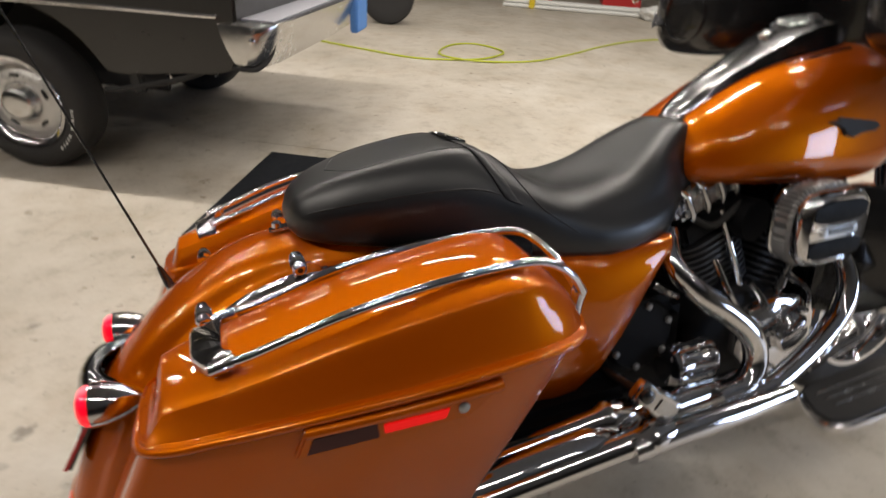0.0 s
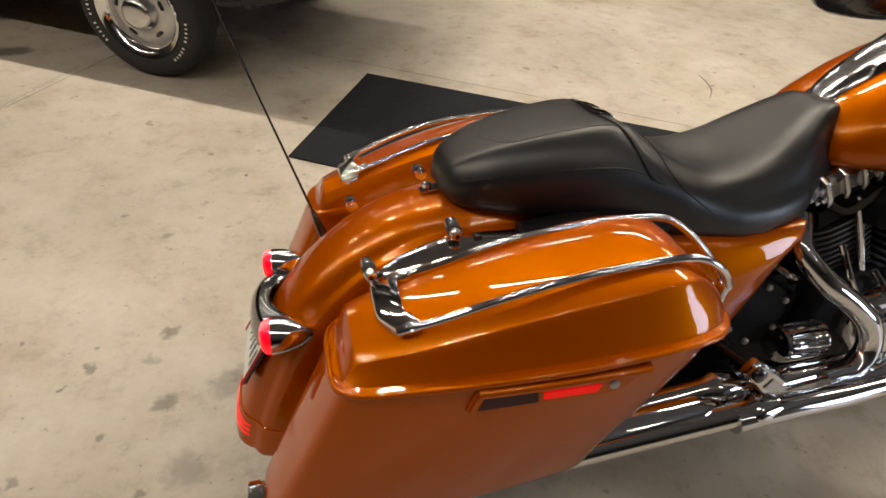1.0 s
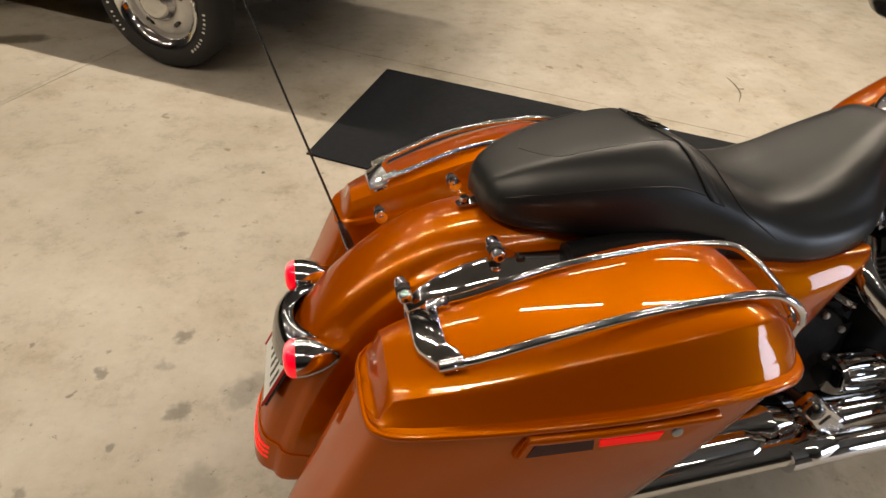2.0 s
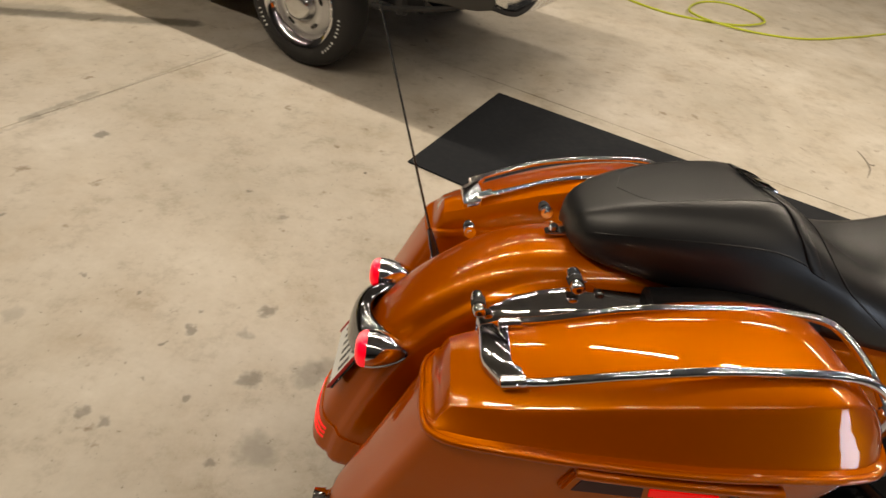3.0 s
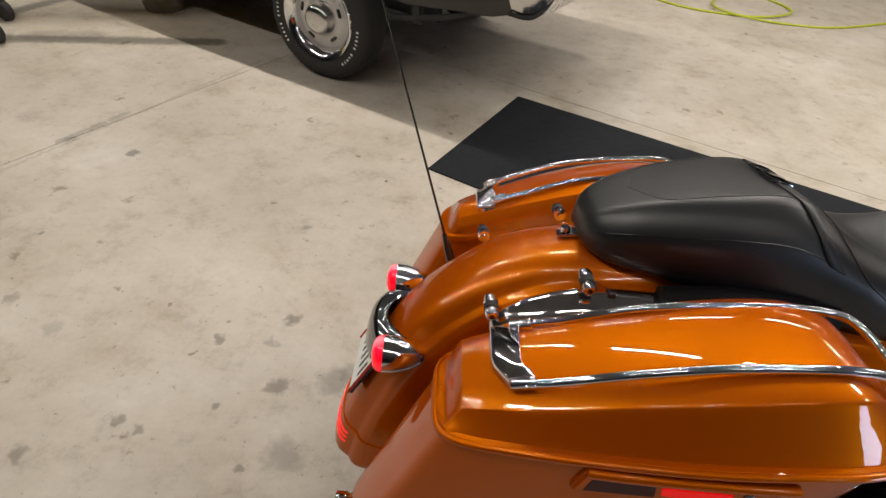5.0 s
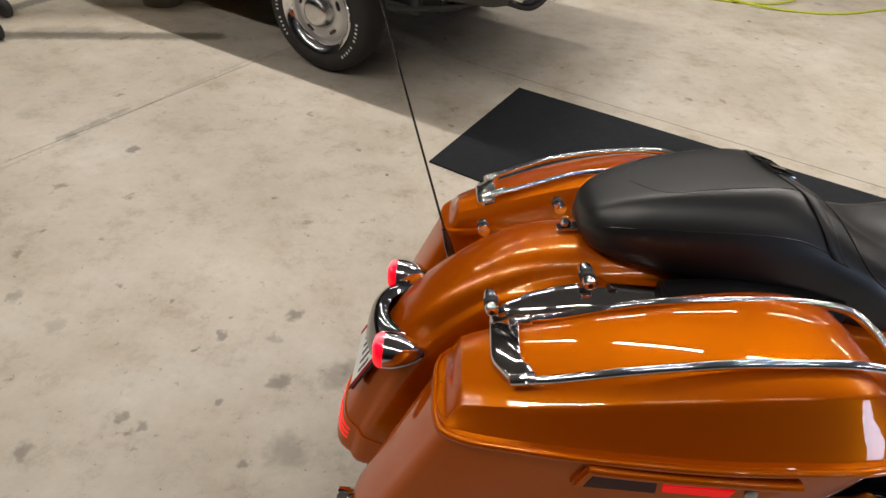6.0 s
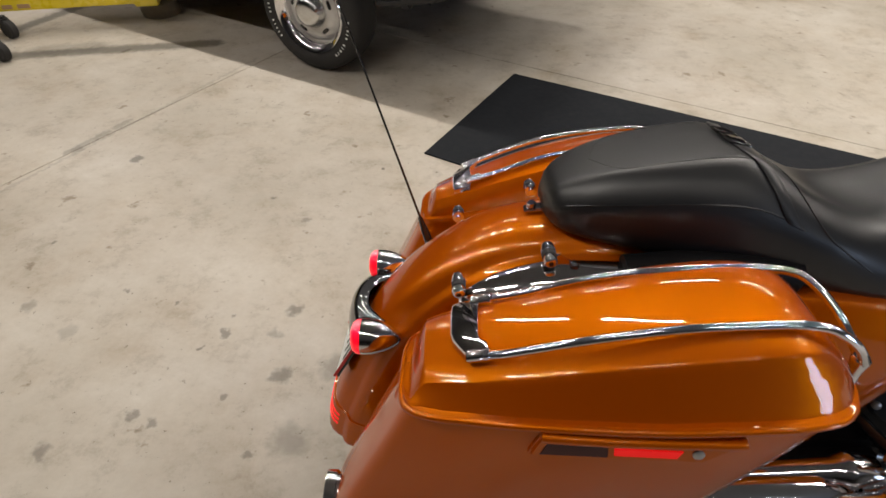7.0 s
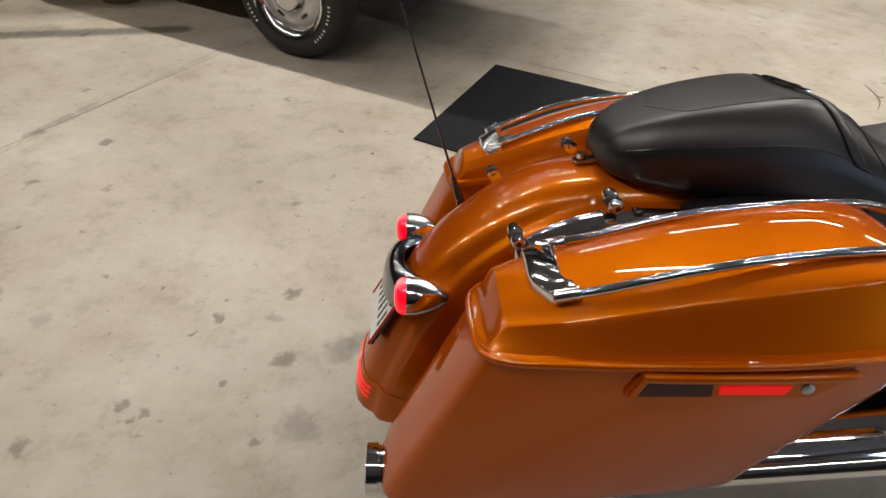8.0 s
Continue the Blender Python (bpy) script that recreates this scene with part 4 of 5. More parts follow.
def cylinder(lean, x0):
    ax = pose(x0, 0, 0.44, 0, lean, 0)
    cyl = part("cylinder", lathe([(0.0, 0.070), (0.20, 0.070)], ax @ pose(0, 0, 0, 0, -90, 0), 28), M_BLACK_MATT, bike, "black finned cylinder")
    fin = None
    for k in range(12):
        z = 0.055 + 0.0165 * k
        w = 0.105 if k < 9 else 0.112
        if fin is None:
            o = [(w * math.copysign(abs(math.cos(a)) ** 0.6, math.cos(a)), 1.12 * w * math.copysign(abs(math.sin(a)) ** 0.6, math.sin(a))) for a in (2 * math.pi * j / 24 for j in range(24))]
            fin = prism(o, Matrix.Identity(4), 0.0065)
            fin_ob = part("fin", fin, M_FIN, cyl)
            fin = fin_ob
            fin_ob.matrix_local = ax @ pose(0, 0, z)
        else:
            c = new("fin", fin.data)
            c.parent = cyl
            c.matrix_local = ax @ pose(0, 0, z)
    head = part("cylinder_head", box((0.20, 0.24, 0.085), ax @ pose(0, 0, 0.288), 0.022, segments=3), M_BLACK_MATT, bike, "black cylinder head")
    part("rocker_cover", box((0.185, 0.255, 0.062), ax @ pose(0, 0, 0.358), 0.014, segments=3), M_CHROME_DULL, head, "chrome rocker cover")
    for d in (-0.062, -0.018, 0.026, 0.066):
        part("cover_rib", tube([ax @ Vector((d, -0.126, 0.326)), ax @ Vector((d, -0.131, 0.345)), ax @ Vector((d, -0.126, 0.385)), ax @ Vector((d, -0.112, 0.393))], [0.006, 0.008, 0.008, 0.006], 0, 10), M_CHROME_DULL, head)
    for sx in (-1, 1):
        for sy in (-1, 1):
            part("head_bolt", lathe([(0, 0.009), (0.010, 0.009), (0.012, 0.006)], ax @ pose(sx * 0.075, sy * 0.125, 0.352) @ pose(0, 0, 0, 0, 0, -90 if sy < 0 else 90), 10), M_CHROME, head, "chrome bolt")
    for d in (0.022,):
        part("pushrod_tube", tube([ax @ Vector((d * 0.7, -0.135, 0.03)), ax @ Vector((d, -0.128, 0.16)), ax @ Vector((d * 1.2, -0.112, 0.30))], [0.013, 0.0105, 0.0105], 0, 14), M_CHROME, bike, "chrome pushrod tube")
    part("tappet_block", box((0.10, 0.06, 0.05), ax @ pose(0, -0.145, 0.02), 0.012), M_CHROME, bike, "chrome tappet block")


cylinder(-22.5, 1.235)
cylinder(22.5, 1.315)

part("primary_cover", loft([[(1.12 + q * x, y, 0.38 + q * z) for x, z in ((-0.30, 0.0), (-0.27, 0.08), (-0.15, 0.11), (0.15, 0.13), (0.30, 0.12), (0.36, 0.05), (0.36, -0.05), (0.28, -0.12), (0.0, -0.12), (-0.22, -0.09))] for y, q in ((0.12, 1.0), (0.185, 1.0), (0.20, 0.94), (0.205, 0.8))]), M_BLACK, bike, "black primary cover", 40)
part("valley_cover", box((0.26, 0.12, 0.34), pose(1.21, 0.04, 0.62), 0.03), M_BLACK_MATT, bike, "black casting between the cylinders")
part("oil_cooler", box((0.05, 0.24, 0.42), pose(1.525, 0, 0.52, 0, 12, 0), 0.015), M_BLACK_MATT, bike, "black oil cooler")
for s in (-1, 1):
    part("lower_fairing", loft([[(1.50, s * 0.12, z), (1.52, s * 0.13, z), (1.585, s * w, z), (1.62, s * w, z), (1.60, s * 0.16, z), (1.54, s * 0.11, z)] for z, w in ((0.40, 0.19), (0.46, 0.27), (0.56, 0.30), (0.68, 0.27), (0.74, 0.20))]), M_BLACK, bike, "black lower fairing", 40)
# gear cover, starter, small chrome fittings
part("gear_cover", loft([[(1.295 + q * x, y, 0.405 + q * z) for x, z in ((-0.12, 0.03), (-0.09, 0.085), (-0.02, 0.11), (0.06, 0.10), (0.115, 0.055), (0.125, -0.01), (0.09, -0.075), (0.0, -0.10), (-0.08, -0.07), (-0.12, -0.02))] for y, q in ((-0.15, 1.0), (-0.185, 1.0), (-0.197, 0.95), (-0.201, 0.85))]), M_CHROME, bike, "chrome gear cover", 40)
part("timer_cover", lathe([(0, 0.052), (0.012, 0.052), (0.019, 0.046), (0.023, 0.030), (0.024, 0.01)], pose(1.330, -0.199, 0.415, 0, 0, -90), 32), M_CHROME, bike, "round chrome timer cover")
for k in range(8):
    a = 2 * math.pi * k / 8
    part("cover_bolt", lathe([(0, 0.008), (0.010, 0.008), (0.013, 0.004)], pose(1.295 + 0.105 * math.cos(a), -0.197, 0.408 + 0.085 * math.sin(a), 0, 0, -90), 10), M_CHROME, bike, "chrome bolt")
starter = part("starter", lathe([(0, 0.030), (0.004, 0.043), (0.012, 0.046), (0.020, 0.043), (0.100, 0.043), (0.106, 0.046), (0.116, 0.045), (0.122, 0.036), (0.124, 0.01)], pose(0.955, -0.195, 0.412), 32), M_CHROME, bike, "chrome starter motor")
for k in range(9):
    a = radians(-100 + 25 * k)
    part("starter_rib", tube([(0.975, -0.195 - 0.0435 * math.cos(a), 0.412 + 0.0435 * math.sin(a)), (1.055, -0.195 - 0.0435 * math.cos(a), 0.412 + 0.0435 * math.sin(a))], 0.0035, 0, 6), M_CHROME, starter)
part("gearbox_cover", lathe([(0, 0.085), (0.012, 0.085), (0.018, 0.078), (0.019, 0.02)], pose(0.90, -0.158, 0.49, 0, 0, -90), 28), M_BLACK_MATT, bike, "black gearbox side cover")
for k in range(6):
    a = 2 * math.pi * k / 6 + 0.4
    part("gearbox_bolt", lathe([(0, 0.008), (0.008, 0.008), (0.011, 0.004)], pose(0.90 + 0.072 * math.cos(a), -0.174, 0.49 + 0.072 * math.sin(a), 0, 0, -90), 10), M_STEEL, bike, "steel bolt")
for pts in ([(0.93, -0.16, 0.60), (0.97, -0.17, 0.575), (1.0, -0.16, 0.56)], [(1.22, -0.16, 0.55), (1.245, -0.19, 0.50), (1.25, -0.19, 0.45)], [(1.12, -0.14, 0.62), (1.14, -0.17, 0.55), (1.17, -0.18, 0.50)], [(1.36, -0.15, 0.54), (1.40, -0.18, 0.50), (1.41, -0.18, 0.42)]):
    part("oil_line", tube(pts, 0.008, 12, 10), M_CHROME, bike, "chrome oil line")
part("wiring_loom", tube([(1.00, -0.06, 0.78), (1.06, -0.12, 0.72), (1.12, -0.13, 0.70), (1.2, -0.12, 0.74)], 0.008, 16, 8), M_RUBBER, bike, "black cable")

# air cleaner
AC = pose(1.285, -0.245, 0.712, 0, 0, 0) @ pose(0, 0, 0, 90, 0, 0)
oval = [(x * 0.74, y * 1.02) for x, y in [(0.135, 0.02), (0.128, 0.05), (0.10, 0.072), (0.06, 0.079)]]
oval += [(-x, y) for x, y in oval[::-1]]
oval += [(-x, -y) for x, y in oval]
air = part("air_cleaner", loft([[AC @ Vector((x * q, y * q, z)) for x, y in oval] for z, q in ((0.012, 0.96), (0.020, 1.0), (0.032, 1.0), (0.042, 0.93), (0.046, 0.84), (0.044, 0.80), (0.044, 0.3))]), M_CHROME, bike, "chrome oval air cleaner", 40)
part("cover_inset", loft([[AC @ Vector((x * q, 0.038 + y * 0.36 * q, z)) for x, y in oval] for z, q in ((0.043, 0.80), (0.0465, 0.78), (0.047, 0.74))]), M_BLACK_MATT, air, "black inset")
part("cover_inset", loft([[AC @ Vector((x * q, -0.042 + y * 0.34 * q, z)) for x, y in oval] for z, q in ((0.043, 0.80), (0.0465, 0.78), (0.047, 0.74))]), M_BLACK_MATT, air, "black inset")
part("cover_badge", prism([(-0.046, -0.011), (0.046, -0.011), (0.054, 0.0), (0.046, 0.011), (-0.046, 0.011), (-0.054, 0)], AC @ pose(0.004, -0.002, 0.044), 0.005, 0.002), M_CHROME_DULL, air, "chrome badge bar")
part("badge_bar", prism([(-0.036, -0.005), (0.036, -0.005), (0.036, 0.005), (-0.036, 0.005)], AC @ pose(0.004, -0.002, 0.049), 0.002), M_BLACK, air, "black bar")
part("filter_element", loft([[AC @ Vector((x * q * (1.0 if k % 2 else 0.955), y * q * (1.0 if k % 2 else 0.94), z)) for k, (x, y) in enumerate((0.108 * math.copysign(abs(math.cos(a)) ** 0.7, math.cos(a)), 0.098 * math.copysign(abs(math.sin(a)) ** 0.7, math.sin(a))) for a in (2 * math.pi * j / 96 for j in range(96)))] for z, q in ((-0.030, 0.90), (-0.026, 0.94), (0.004, 0.94), (0.010, 0.88))]), M_RIB, air, "ribbed filter element", 20)
part("filter_plate", loft([[AC @ Vector((x * q * 1.04, y * q * 1.12, z)) for x, y in oval] for z, q in ((-0.044, 0.90), (-0.034, 0.94), (-0.030, 0.9))]), M_CHROME, air, "chrome back plate", 40)
part("intake", tube([(1.21, -0.06, 0.70), (1.22, -0.15, 0.70)], 0.05, 0, 18), M_BLACK_MATT, bike, "black intake")

# exhaust
part("rear_header", tube([(0.99, -0.13, 0.70), (0.955, -0.185, 0.655), (0.995, -0.225, 0.595), (1.06, -0.245, 0.545), (1.112, -0.258, 0.498), (1.138, -0.265, 0.45), (1.135, -0.272, 0.405), (1.095, -0.280, 0.375), (1.02, -0.282, 0.368)], [0.020, 0.022, 0.025, 0.026, 0.026, 0.026, 0.026, 0.026, 0.026], 70, 20), M_CHROME, bike, "chrome rear exhaust pipe")
part("front_header", tube([(1.40, -0.13, 0.66), (1.46, -0.19, 0.60), (1.468, -0.225, 0.53), (1.43, -0.245, 0.465), (1.36, -0.262, 0.425), (1.28, -0.275, 0.390), (1.18, -0.29, 0.362), (1.05, -0.30, 0.352)], [0.020, 0.022, 0.025, 0.025, 0.025, 0.025, 0.025, 0.025], 70, 20), M_CHROME, bike, "chrome front exhaust pipe")
part("heat_shield", tube([(1.12, -0.252, 0.366), (1.0, -0.262, 0.368), (0.86, -0.27, 0.372), (0.76, -0.272, 0.372)], [0.024, 0.028, 0.030, 0.031], 30, 20), M_CHROME, bike, "chrome heat shield")
part("heat_shield", tube([(1.20, -0.315, 0.352), (1.05, -0.322, 0.352), (0.88, -0.326, 0.356), (0.76, -0.326, 0.350)], [0.022, 0.026, 0.028, 0.029], 30, 20), M_CHROME, bike, "chrome heat shield")
for s in (-1, 1):
    muffler = part("muffler", tube([(0.72, s * 0.290, 0.358), (0.69, s * 0.290, 0.356), (0.3, s * 0.275, 0.310), (0.02, s * 0.258, 0.298), (-0.10, s * 0.253, 0.292)], [0.030, 0.040, 0.042, 0.044, 0.044], 0, 28), M_CHROME, bike, "chrome muffler")
    for dy, dz, x0 in ((0.032, 0.024, 0.80), (-0.024, 0.000, 0.86)):
        part("muffler_shield", tube([(x0, s * (0.296 - dy), 0.362 + dz), (x0 - 0.045, s * (0.296 - dy), 0.360 + dz), (x0 - 0.055, s * (0.296 - dy), 0.359 + dz), (x0 - 0.075, s * (0.295 - dy), 0.358 + dz), (0.3, s * (0.277 - dy), 0.310 + dz * 0.7), (0.05, s * (0.262 - dy), 0.298 + dz * 0.5)], [0.029, 0.036, 0.0365, 0.026, 0.026, 0.025], 0, 24), M_CHROME, muffler, "chrome shield")
tip_m = Matrix.Translation((-0.128, -0.252, 0.294)) @ pose(0, 0, 0, 0, -2, 180)
pipe_tip = part("muffler_tip", lathe([(-0.16, 0.036), (0.0, 0.042), (0.02, 0.046), (0.052, 0.046), (0.054, 0.043), (0.058, 0.043), (0.060, 0.046), (0.080, 0.046), (0.082, 0.042), (0.070, 0.038), (0.0, 0.036)], tip_m, 36), M_CHROME, bike, "chrome muffler tip")
part("tip_ring", lathe([(0.022, 0.0465), (0.024, 0.0475), (0.032, 0.0475), (0.034, 0.0465)], tip_m, 36), M_BLACK, pipe_tip, "black ring")
part("tip_core", lathe([(0.0, 0.0355), (0.066, 0.0365), (0.067, 0.02), (0.03, 0.018)], tip_m, 28), M_BLACK_MATT, pipe_tip, "sooty dark bore")
part("crossover", tube([(1.135, -0.268, 0.405), (1.14, -0.278, 0.37), (1.18, -0.290, 0.356)], 0.024, 10, 16), M_CHROME, bike, "chrome crossover pipe")

# foot boards, passenger step, brake pedal
def foot_board(s):
    o = [(1.225, 0.40), (1.222, 0.37), (1.245, 0.325), (1.275, 0.29), (1.32, 0.275), (1.60, 0.262), (1.64, 0.275), (1.655, 0.31), (1.63, 0.365), (1.58, 0.40), (1.50, 0.416), (1.27, 0.418)]
    board = part("foot_board", prism([(x, s * y) for x, y in o], pose(0, 0, 0.292) @ Matrix.Shear("XY", 4, (0, 0)), 0.022, 0.006), M_CHROME, bike, "chrome-edged foot board")
    part("board_pad", prism([(1.435 + (x - 1.435) * 0.965, s * (0.342 + (y - 0.342) * 0.90)) for x, y in o], pose(0, 0, 0.310), 0.012, 0.003), M_RUBBER, board, "black ribbed rubber pad")
    for k in range(3):
        part("pad_rib", tube([(1.29, s * (0.320 + 0.022 * k), 0.3225), (1.58, s * (0.312 + 0.022 * k), 0.3225)], 0.0028, 0, 6), M_CHROME_DULL, board, "bright inlay strip")


foot_board(-1)
foot_board(1)
rows = []
for q, w, d in ((0.0, 0.012, 0.010), (0.03, 0.020, 0.014), (0.12, 0.024, 0.016), (0.35, 0.023, 0.016), (0.42, 0.026, 0.019), (0.90, 0.030, 0.019), (0.98, 0.027, 0.016), (1.0, 0.020, 0.010)):
    cx, cz = 0.786 + 0.088 * q, 0.468 - 0.078 * q
    rows.append([(cx + w * 0.66 * a, -0.302 + d * b, cz + w * 0.75 * a) for a, b in ((-1, -0.6), (-0.8, -1), (0.8, -1), (1, -0.6), (1, 0.6), (0.8, 1), (-0.8, 1), (-1, 0.6))])
step = part("passenger_step", loft(rows), M_CHROME, bike, "chrome passenger step bracket", 40)
part("step_plate", prism([(-0.030, -0.014), (0.030, -0.017), (0.030, 0.017), (-0.030, 0.014)], pose(0.846, -0.3195, 0.4140, 90, 0, 0) @ pose(0, 0, 0, 0, 0, -41), 0.005, 0.002), M_CHROME_DULL, step, "polished step plate")
part("step_arm", tube([(0.815, -0.16, 0.425), (0.815, -0.22, 0.430), (0.815, -0.29, 0.440)], 0.013, 12, 14), M_BLACK, step, "black arm")
part("step_bolt", lathe([(0, 0.016), (0.010, 0.016), (0.014, 0.010)], pose(0.795, -0.316, 0.459, 0, 0, -90), 16), M_BLACK, step, "steel bolt")
part("brake_pedal", tube([(1.28, -0.26, 0.33), (1.32, -0.28, 0.37), (1.37, -0.285, 0.40), (1.44, -0.29, 0.42)], 0.010, 16, 10), M_CHROME, bike, "chrome brake lever")
part("side_stand", tube([(1.16, 0.17, 0.24), (1.10, 0.30, 0.12), (1.06, 0.375, 0.085)], 0.012, 12, 10), M_BLACK, bike, "black side stand")

# fairing with its inner shell and grips
rows = []
for x, w, zl, zh in ((1.64, 0.43, 1.03, 1.46), (1.70, 0.41, 1.02, 1.47), (1.85, 0.31, 1.05, 1.44), (1.97, 0.18, 1.12, 1.36), (2.02, 0.06, 1.2, 1.28)):
    zm, h = (zl + zh) / 2, (zh - zl) / 2
    rows.append([(x, w * math.copysign(abs(math.cos(a)) ** 0.55, math.cos(a)), zm + h * math.copysign(abs(math.sin(a)) ** 0.7, math.sin(a))) for a in (2 * math.pi * k / 36 for k in range(36))])
fairing = part("fairing", loft(rows), M_BLACK, bike, "black fork fairing", 50)
for s in (-1, 1):
    rows = []
    for x, y0, y1, zl, zh in ((1.283, 0.28, 0.36, 1.105, 1.17), (1.288, 0.23, 0.40, 1.075, 1.22), (1.305, 0.19, 0.425, 1.056, 1.27), (1.34, 0.165, 0.44, 1.043, 1.31), (1.42, 0.15, 0.45, 1.036, 1.36), (1.54, 0.15, 0.445, 1.030, 1.42), (1.66, 0.14, 0.42, 1.030, 1.45)):
        ym, w, zm, h = (y0 + y1) / 2, (y1 - y0) / 2, (zl + zh) / 2, (zh - zl) / 2
        x = 1.66 - (1.66 - x) * 0.78
        rows.append([(x, s * (ym + w * math.copysign(abs(math.cos(a)) ** 0.6, math.cos(a))), zm + h * math.copysign(abs(math.sin(a)) ** 0.6, math.sin(a))) for a in (2 * math.pi * k / 32 for k in range(32))])
    part("fairing_wing", loft(rows), M_BLACK, fairing, "black fairing wing", 50)
part("speaker", lathe([(0, 0.075), (0.012, 0.075), (0.014, 0.066), (0.002, 0.060)], pose(1.374, 0.30, 1.15, 0, 0, 180), 30), M_BLACK, fairing, "round black loudspeaker")
part("speaker", lathe([(0, 0.075), (0.012, 0.075), (0.014, 0.066), (0.002, 0.060)], pose(1.374, -0.30, 1.15, 0, 0, 180), 30), M_BLACK, fairing, "round black loudspeaker")
part("wind_deflector", loft([[(x, y, z), (x + 0.004, y + 0.004, z), (x + 0.05, y + 0.004, z + dz), (x + 0.046, y, z + dz)] for x, y, z, dz in ((1.320, 0.37, 1.120, 0.012), (1.333, 0.39, 1.120, 0.035), (1.355, 0.41, 1.118, 0.06), (1.38, 0.44, 1.135, 0.06), (1.40, 0.455, 1.16, 0.05), (1.48, 0.455, 1.19, 0.02))]), M_SMOKE, fairing, "smoked plastic wind deflector")
part("handlebar", tube([(1.30, 0.44, 1.20), (1.42, 0.36, 1.25), (1.56, 0.12, 1.24), (1.58, 0, 1.18), (1.56, -0.12, 1.24), (1.42, -0.36, 1.25), (1.30, -0.44, 1.20)], 0.0135, 50, 12), M_CHROME, bike, "chrome handlebar")

# ---- floor things ----
for pts in ([(2.523, 2.344), (2.513, 2.247), (2.500, 2.186), (2.470, 2.105), (2.395, 2.003)], [(2.500, 2.186), (2.525, 2.172), (2.545, 2.190)]):
    part("floor_crack", tube([(x, y, 0.0) for x, y in pts], [0.003] + [0.005] * (len(pts) - 2) + [0.002], 24, 6), M_JOINT, floor, "dark crack in the concrete")
mat_bm = prism([(-0.819, 1.231), (-0.840, 2.262), (3.2, 2.315), (3.2, 1.231)], G @ pose(0, 0, 0.0005), 0.008, 0.002)
mat_ob = tagged(mesh_object("floor_mat", mat_bm, M_MAT), "black rubber mat lying on the concrete floor", "mat")
scuff = tube([(1.66, 1.415, 0.0092), (1.71, 1.395, 0.0092), (1.78, 1.37, 0.0092), (1.94, 1.35, 0.0092)], [0.0008, 0.0016, 0.0016, 0.0006], 24, 6)
part("mat_scuff", scuff, M_RIB, mat_ob, "pale scuff line in the rubber")
hose = tagged(mesh_object("air_hose", tube([(0.55, 6.3, 0.009), (1.02, 5.66, 0.009), (1.46, 5.18, 0.009), (1.85, 4.80, 0.009), (2.20, 4.68, 0.009), (2.60, 4.68, 0.012), (2.93, 4.86, 0.024), (3.00, 5.16, 0.012), (2.84, 5.44, 0.009), (2.58, 5.42, 0.009), (2.34, 5.18, 0.012), (2.20, 4.82, 0.028), (2.40, 4.60, 0.022), (2.80, 4.54, 0.009), (3.25, 4.60, 0.009), (3.92, 4.95, 0.009), (4.40, 5.25, 0.009), (5.0, 5.55, 0.009), (5.6, 5.72, 0.009), (6.6, 5.8, 0.009)], 0.010, 160, 10), M_HOSE), "thin yellow-green air hose looped on the floor", "hose")

# ---- car ----
CAR = pose(-0.856, 2.382, 0, 0, 0, GRID)
car = empty("car", CAR, "old dark car with a chrome bumper and slotted steel wheels", "car")


def car_outline(inset=0.0):
    o = [(-3.3, 0.45), (-3.3, 0.32), (-0.70, 0.30), (-0.56, 0.31)]
    o += [(-0.03 + (0.50 - inset) * math.cos(a), 0.36 + (0.46 - inset) * math.sin(a)) for a in (radians(185 - 10.5 * k) for k in range(16))]
    o += [(0.435, 0.535), (0.50, 0.522), (0.60, 0.530), (0.83, 0.556), (1.00, 0.568), (1.10, 0.60), (1.13, 0.66), (1.14, 0.96), (1.10, 0.99), (-0.9, 1.02), (-3.3, 1.0)]
    return o


body_m = pose(0, -0.05, 0, 90, 0, 0)
body = part("car_body", prism(car_outline(), pose(0, 1.85, 0, 90, 0, 0), 1.80, 0.012), M_CAR_DARK, car, "dark body")
part("car_roof", loft([[(-2.9 + q, 0.12 + q * 0.3, z), (-0.7 - q * 1.2, 0.12 + q * 0.3, z), (-0.7 - q * 1.2, 1.63 - q * 0.3, z), (-2.9 + q, 1.63 - q * 0.3, z)] for z, q in ((1.0, 0.0), (1.38, 0.3), (1.42, 0.4))]), M_CAR_DARK, car, "dark roof and windows")
part("body_trim", tube([(-3.2, 0.046, 0.79), (-0.6, 0.046, 0.815), (1.05, 0.046, 0.830)], 0.010, 0, 8), M_CHROME, body, "chrome trim strip")
# inner wheel arch, sway bar and bracket
part("wheel_well", box((0.95, 0.5, 0.03), pose(0.0, 0.42, 0.80), 0.01), M_RUBBER, car, "black wheel well")
part("wheel_well", box((0.95, 0.03, 0.6), pose(0.0, 0.5, 0.62), 0.01), M_RUBBER, car, "black wheel well")
part("sway_bar", tube([(0.40, 0.08, 0.435), (0.48, 0.08, 0.442), (0.62, 0.08, 0.475), (0.77, 0.08, 0.512), (0.93, 0.08, 0.57)], 0.015, 20, 10), M_RUBBER, car, "dark sway bar")
part("bar_bracket", box((0.06, 0.04, 0.14), pose(0.57, 0.09, 0.50, 0, -8, 0), 0.008), M_RUBBER, car, "dark bracket")
part("axle", tube([(0, 0.1, 0.345), (0, 1.7, 0.345)], 0.035, 0, 12), M_RUBBER, car, "dark axle")
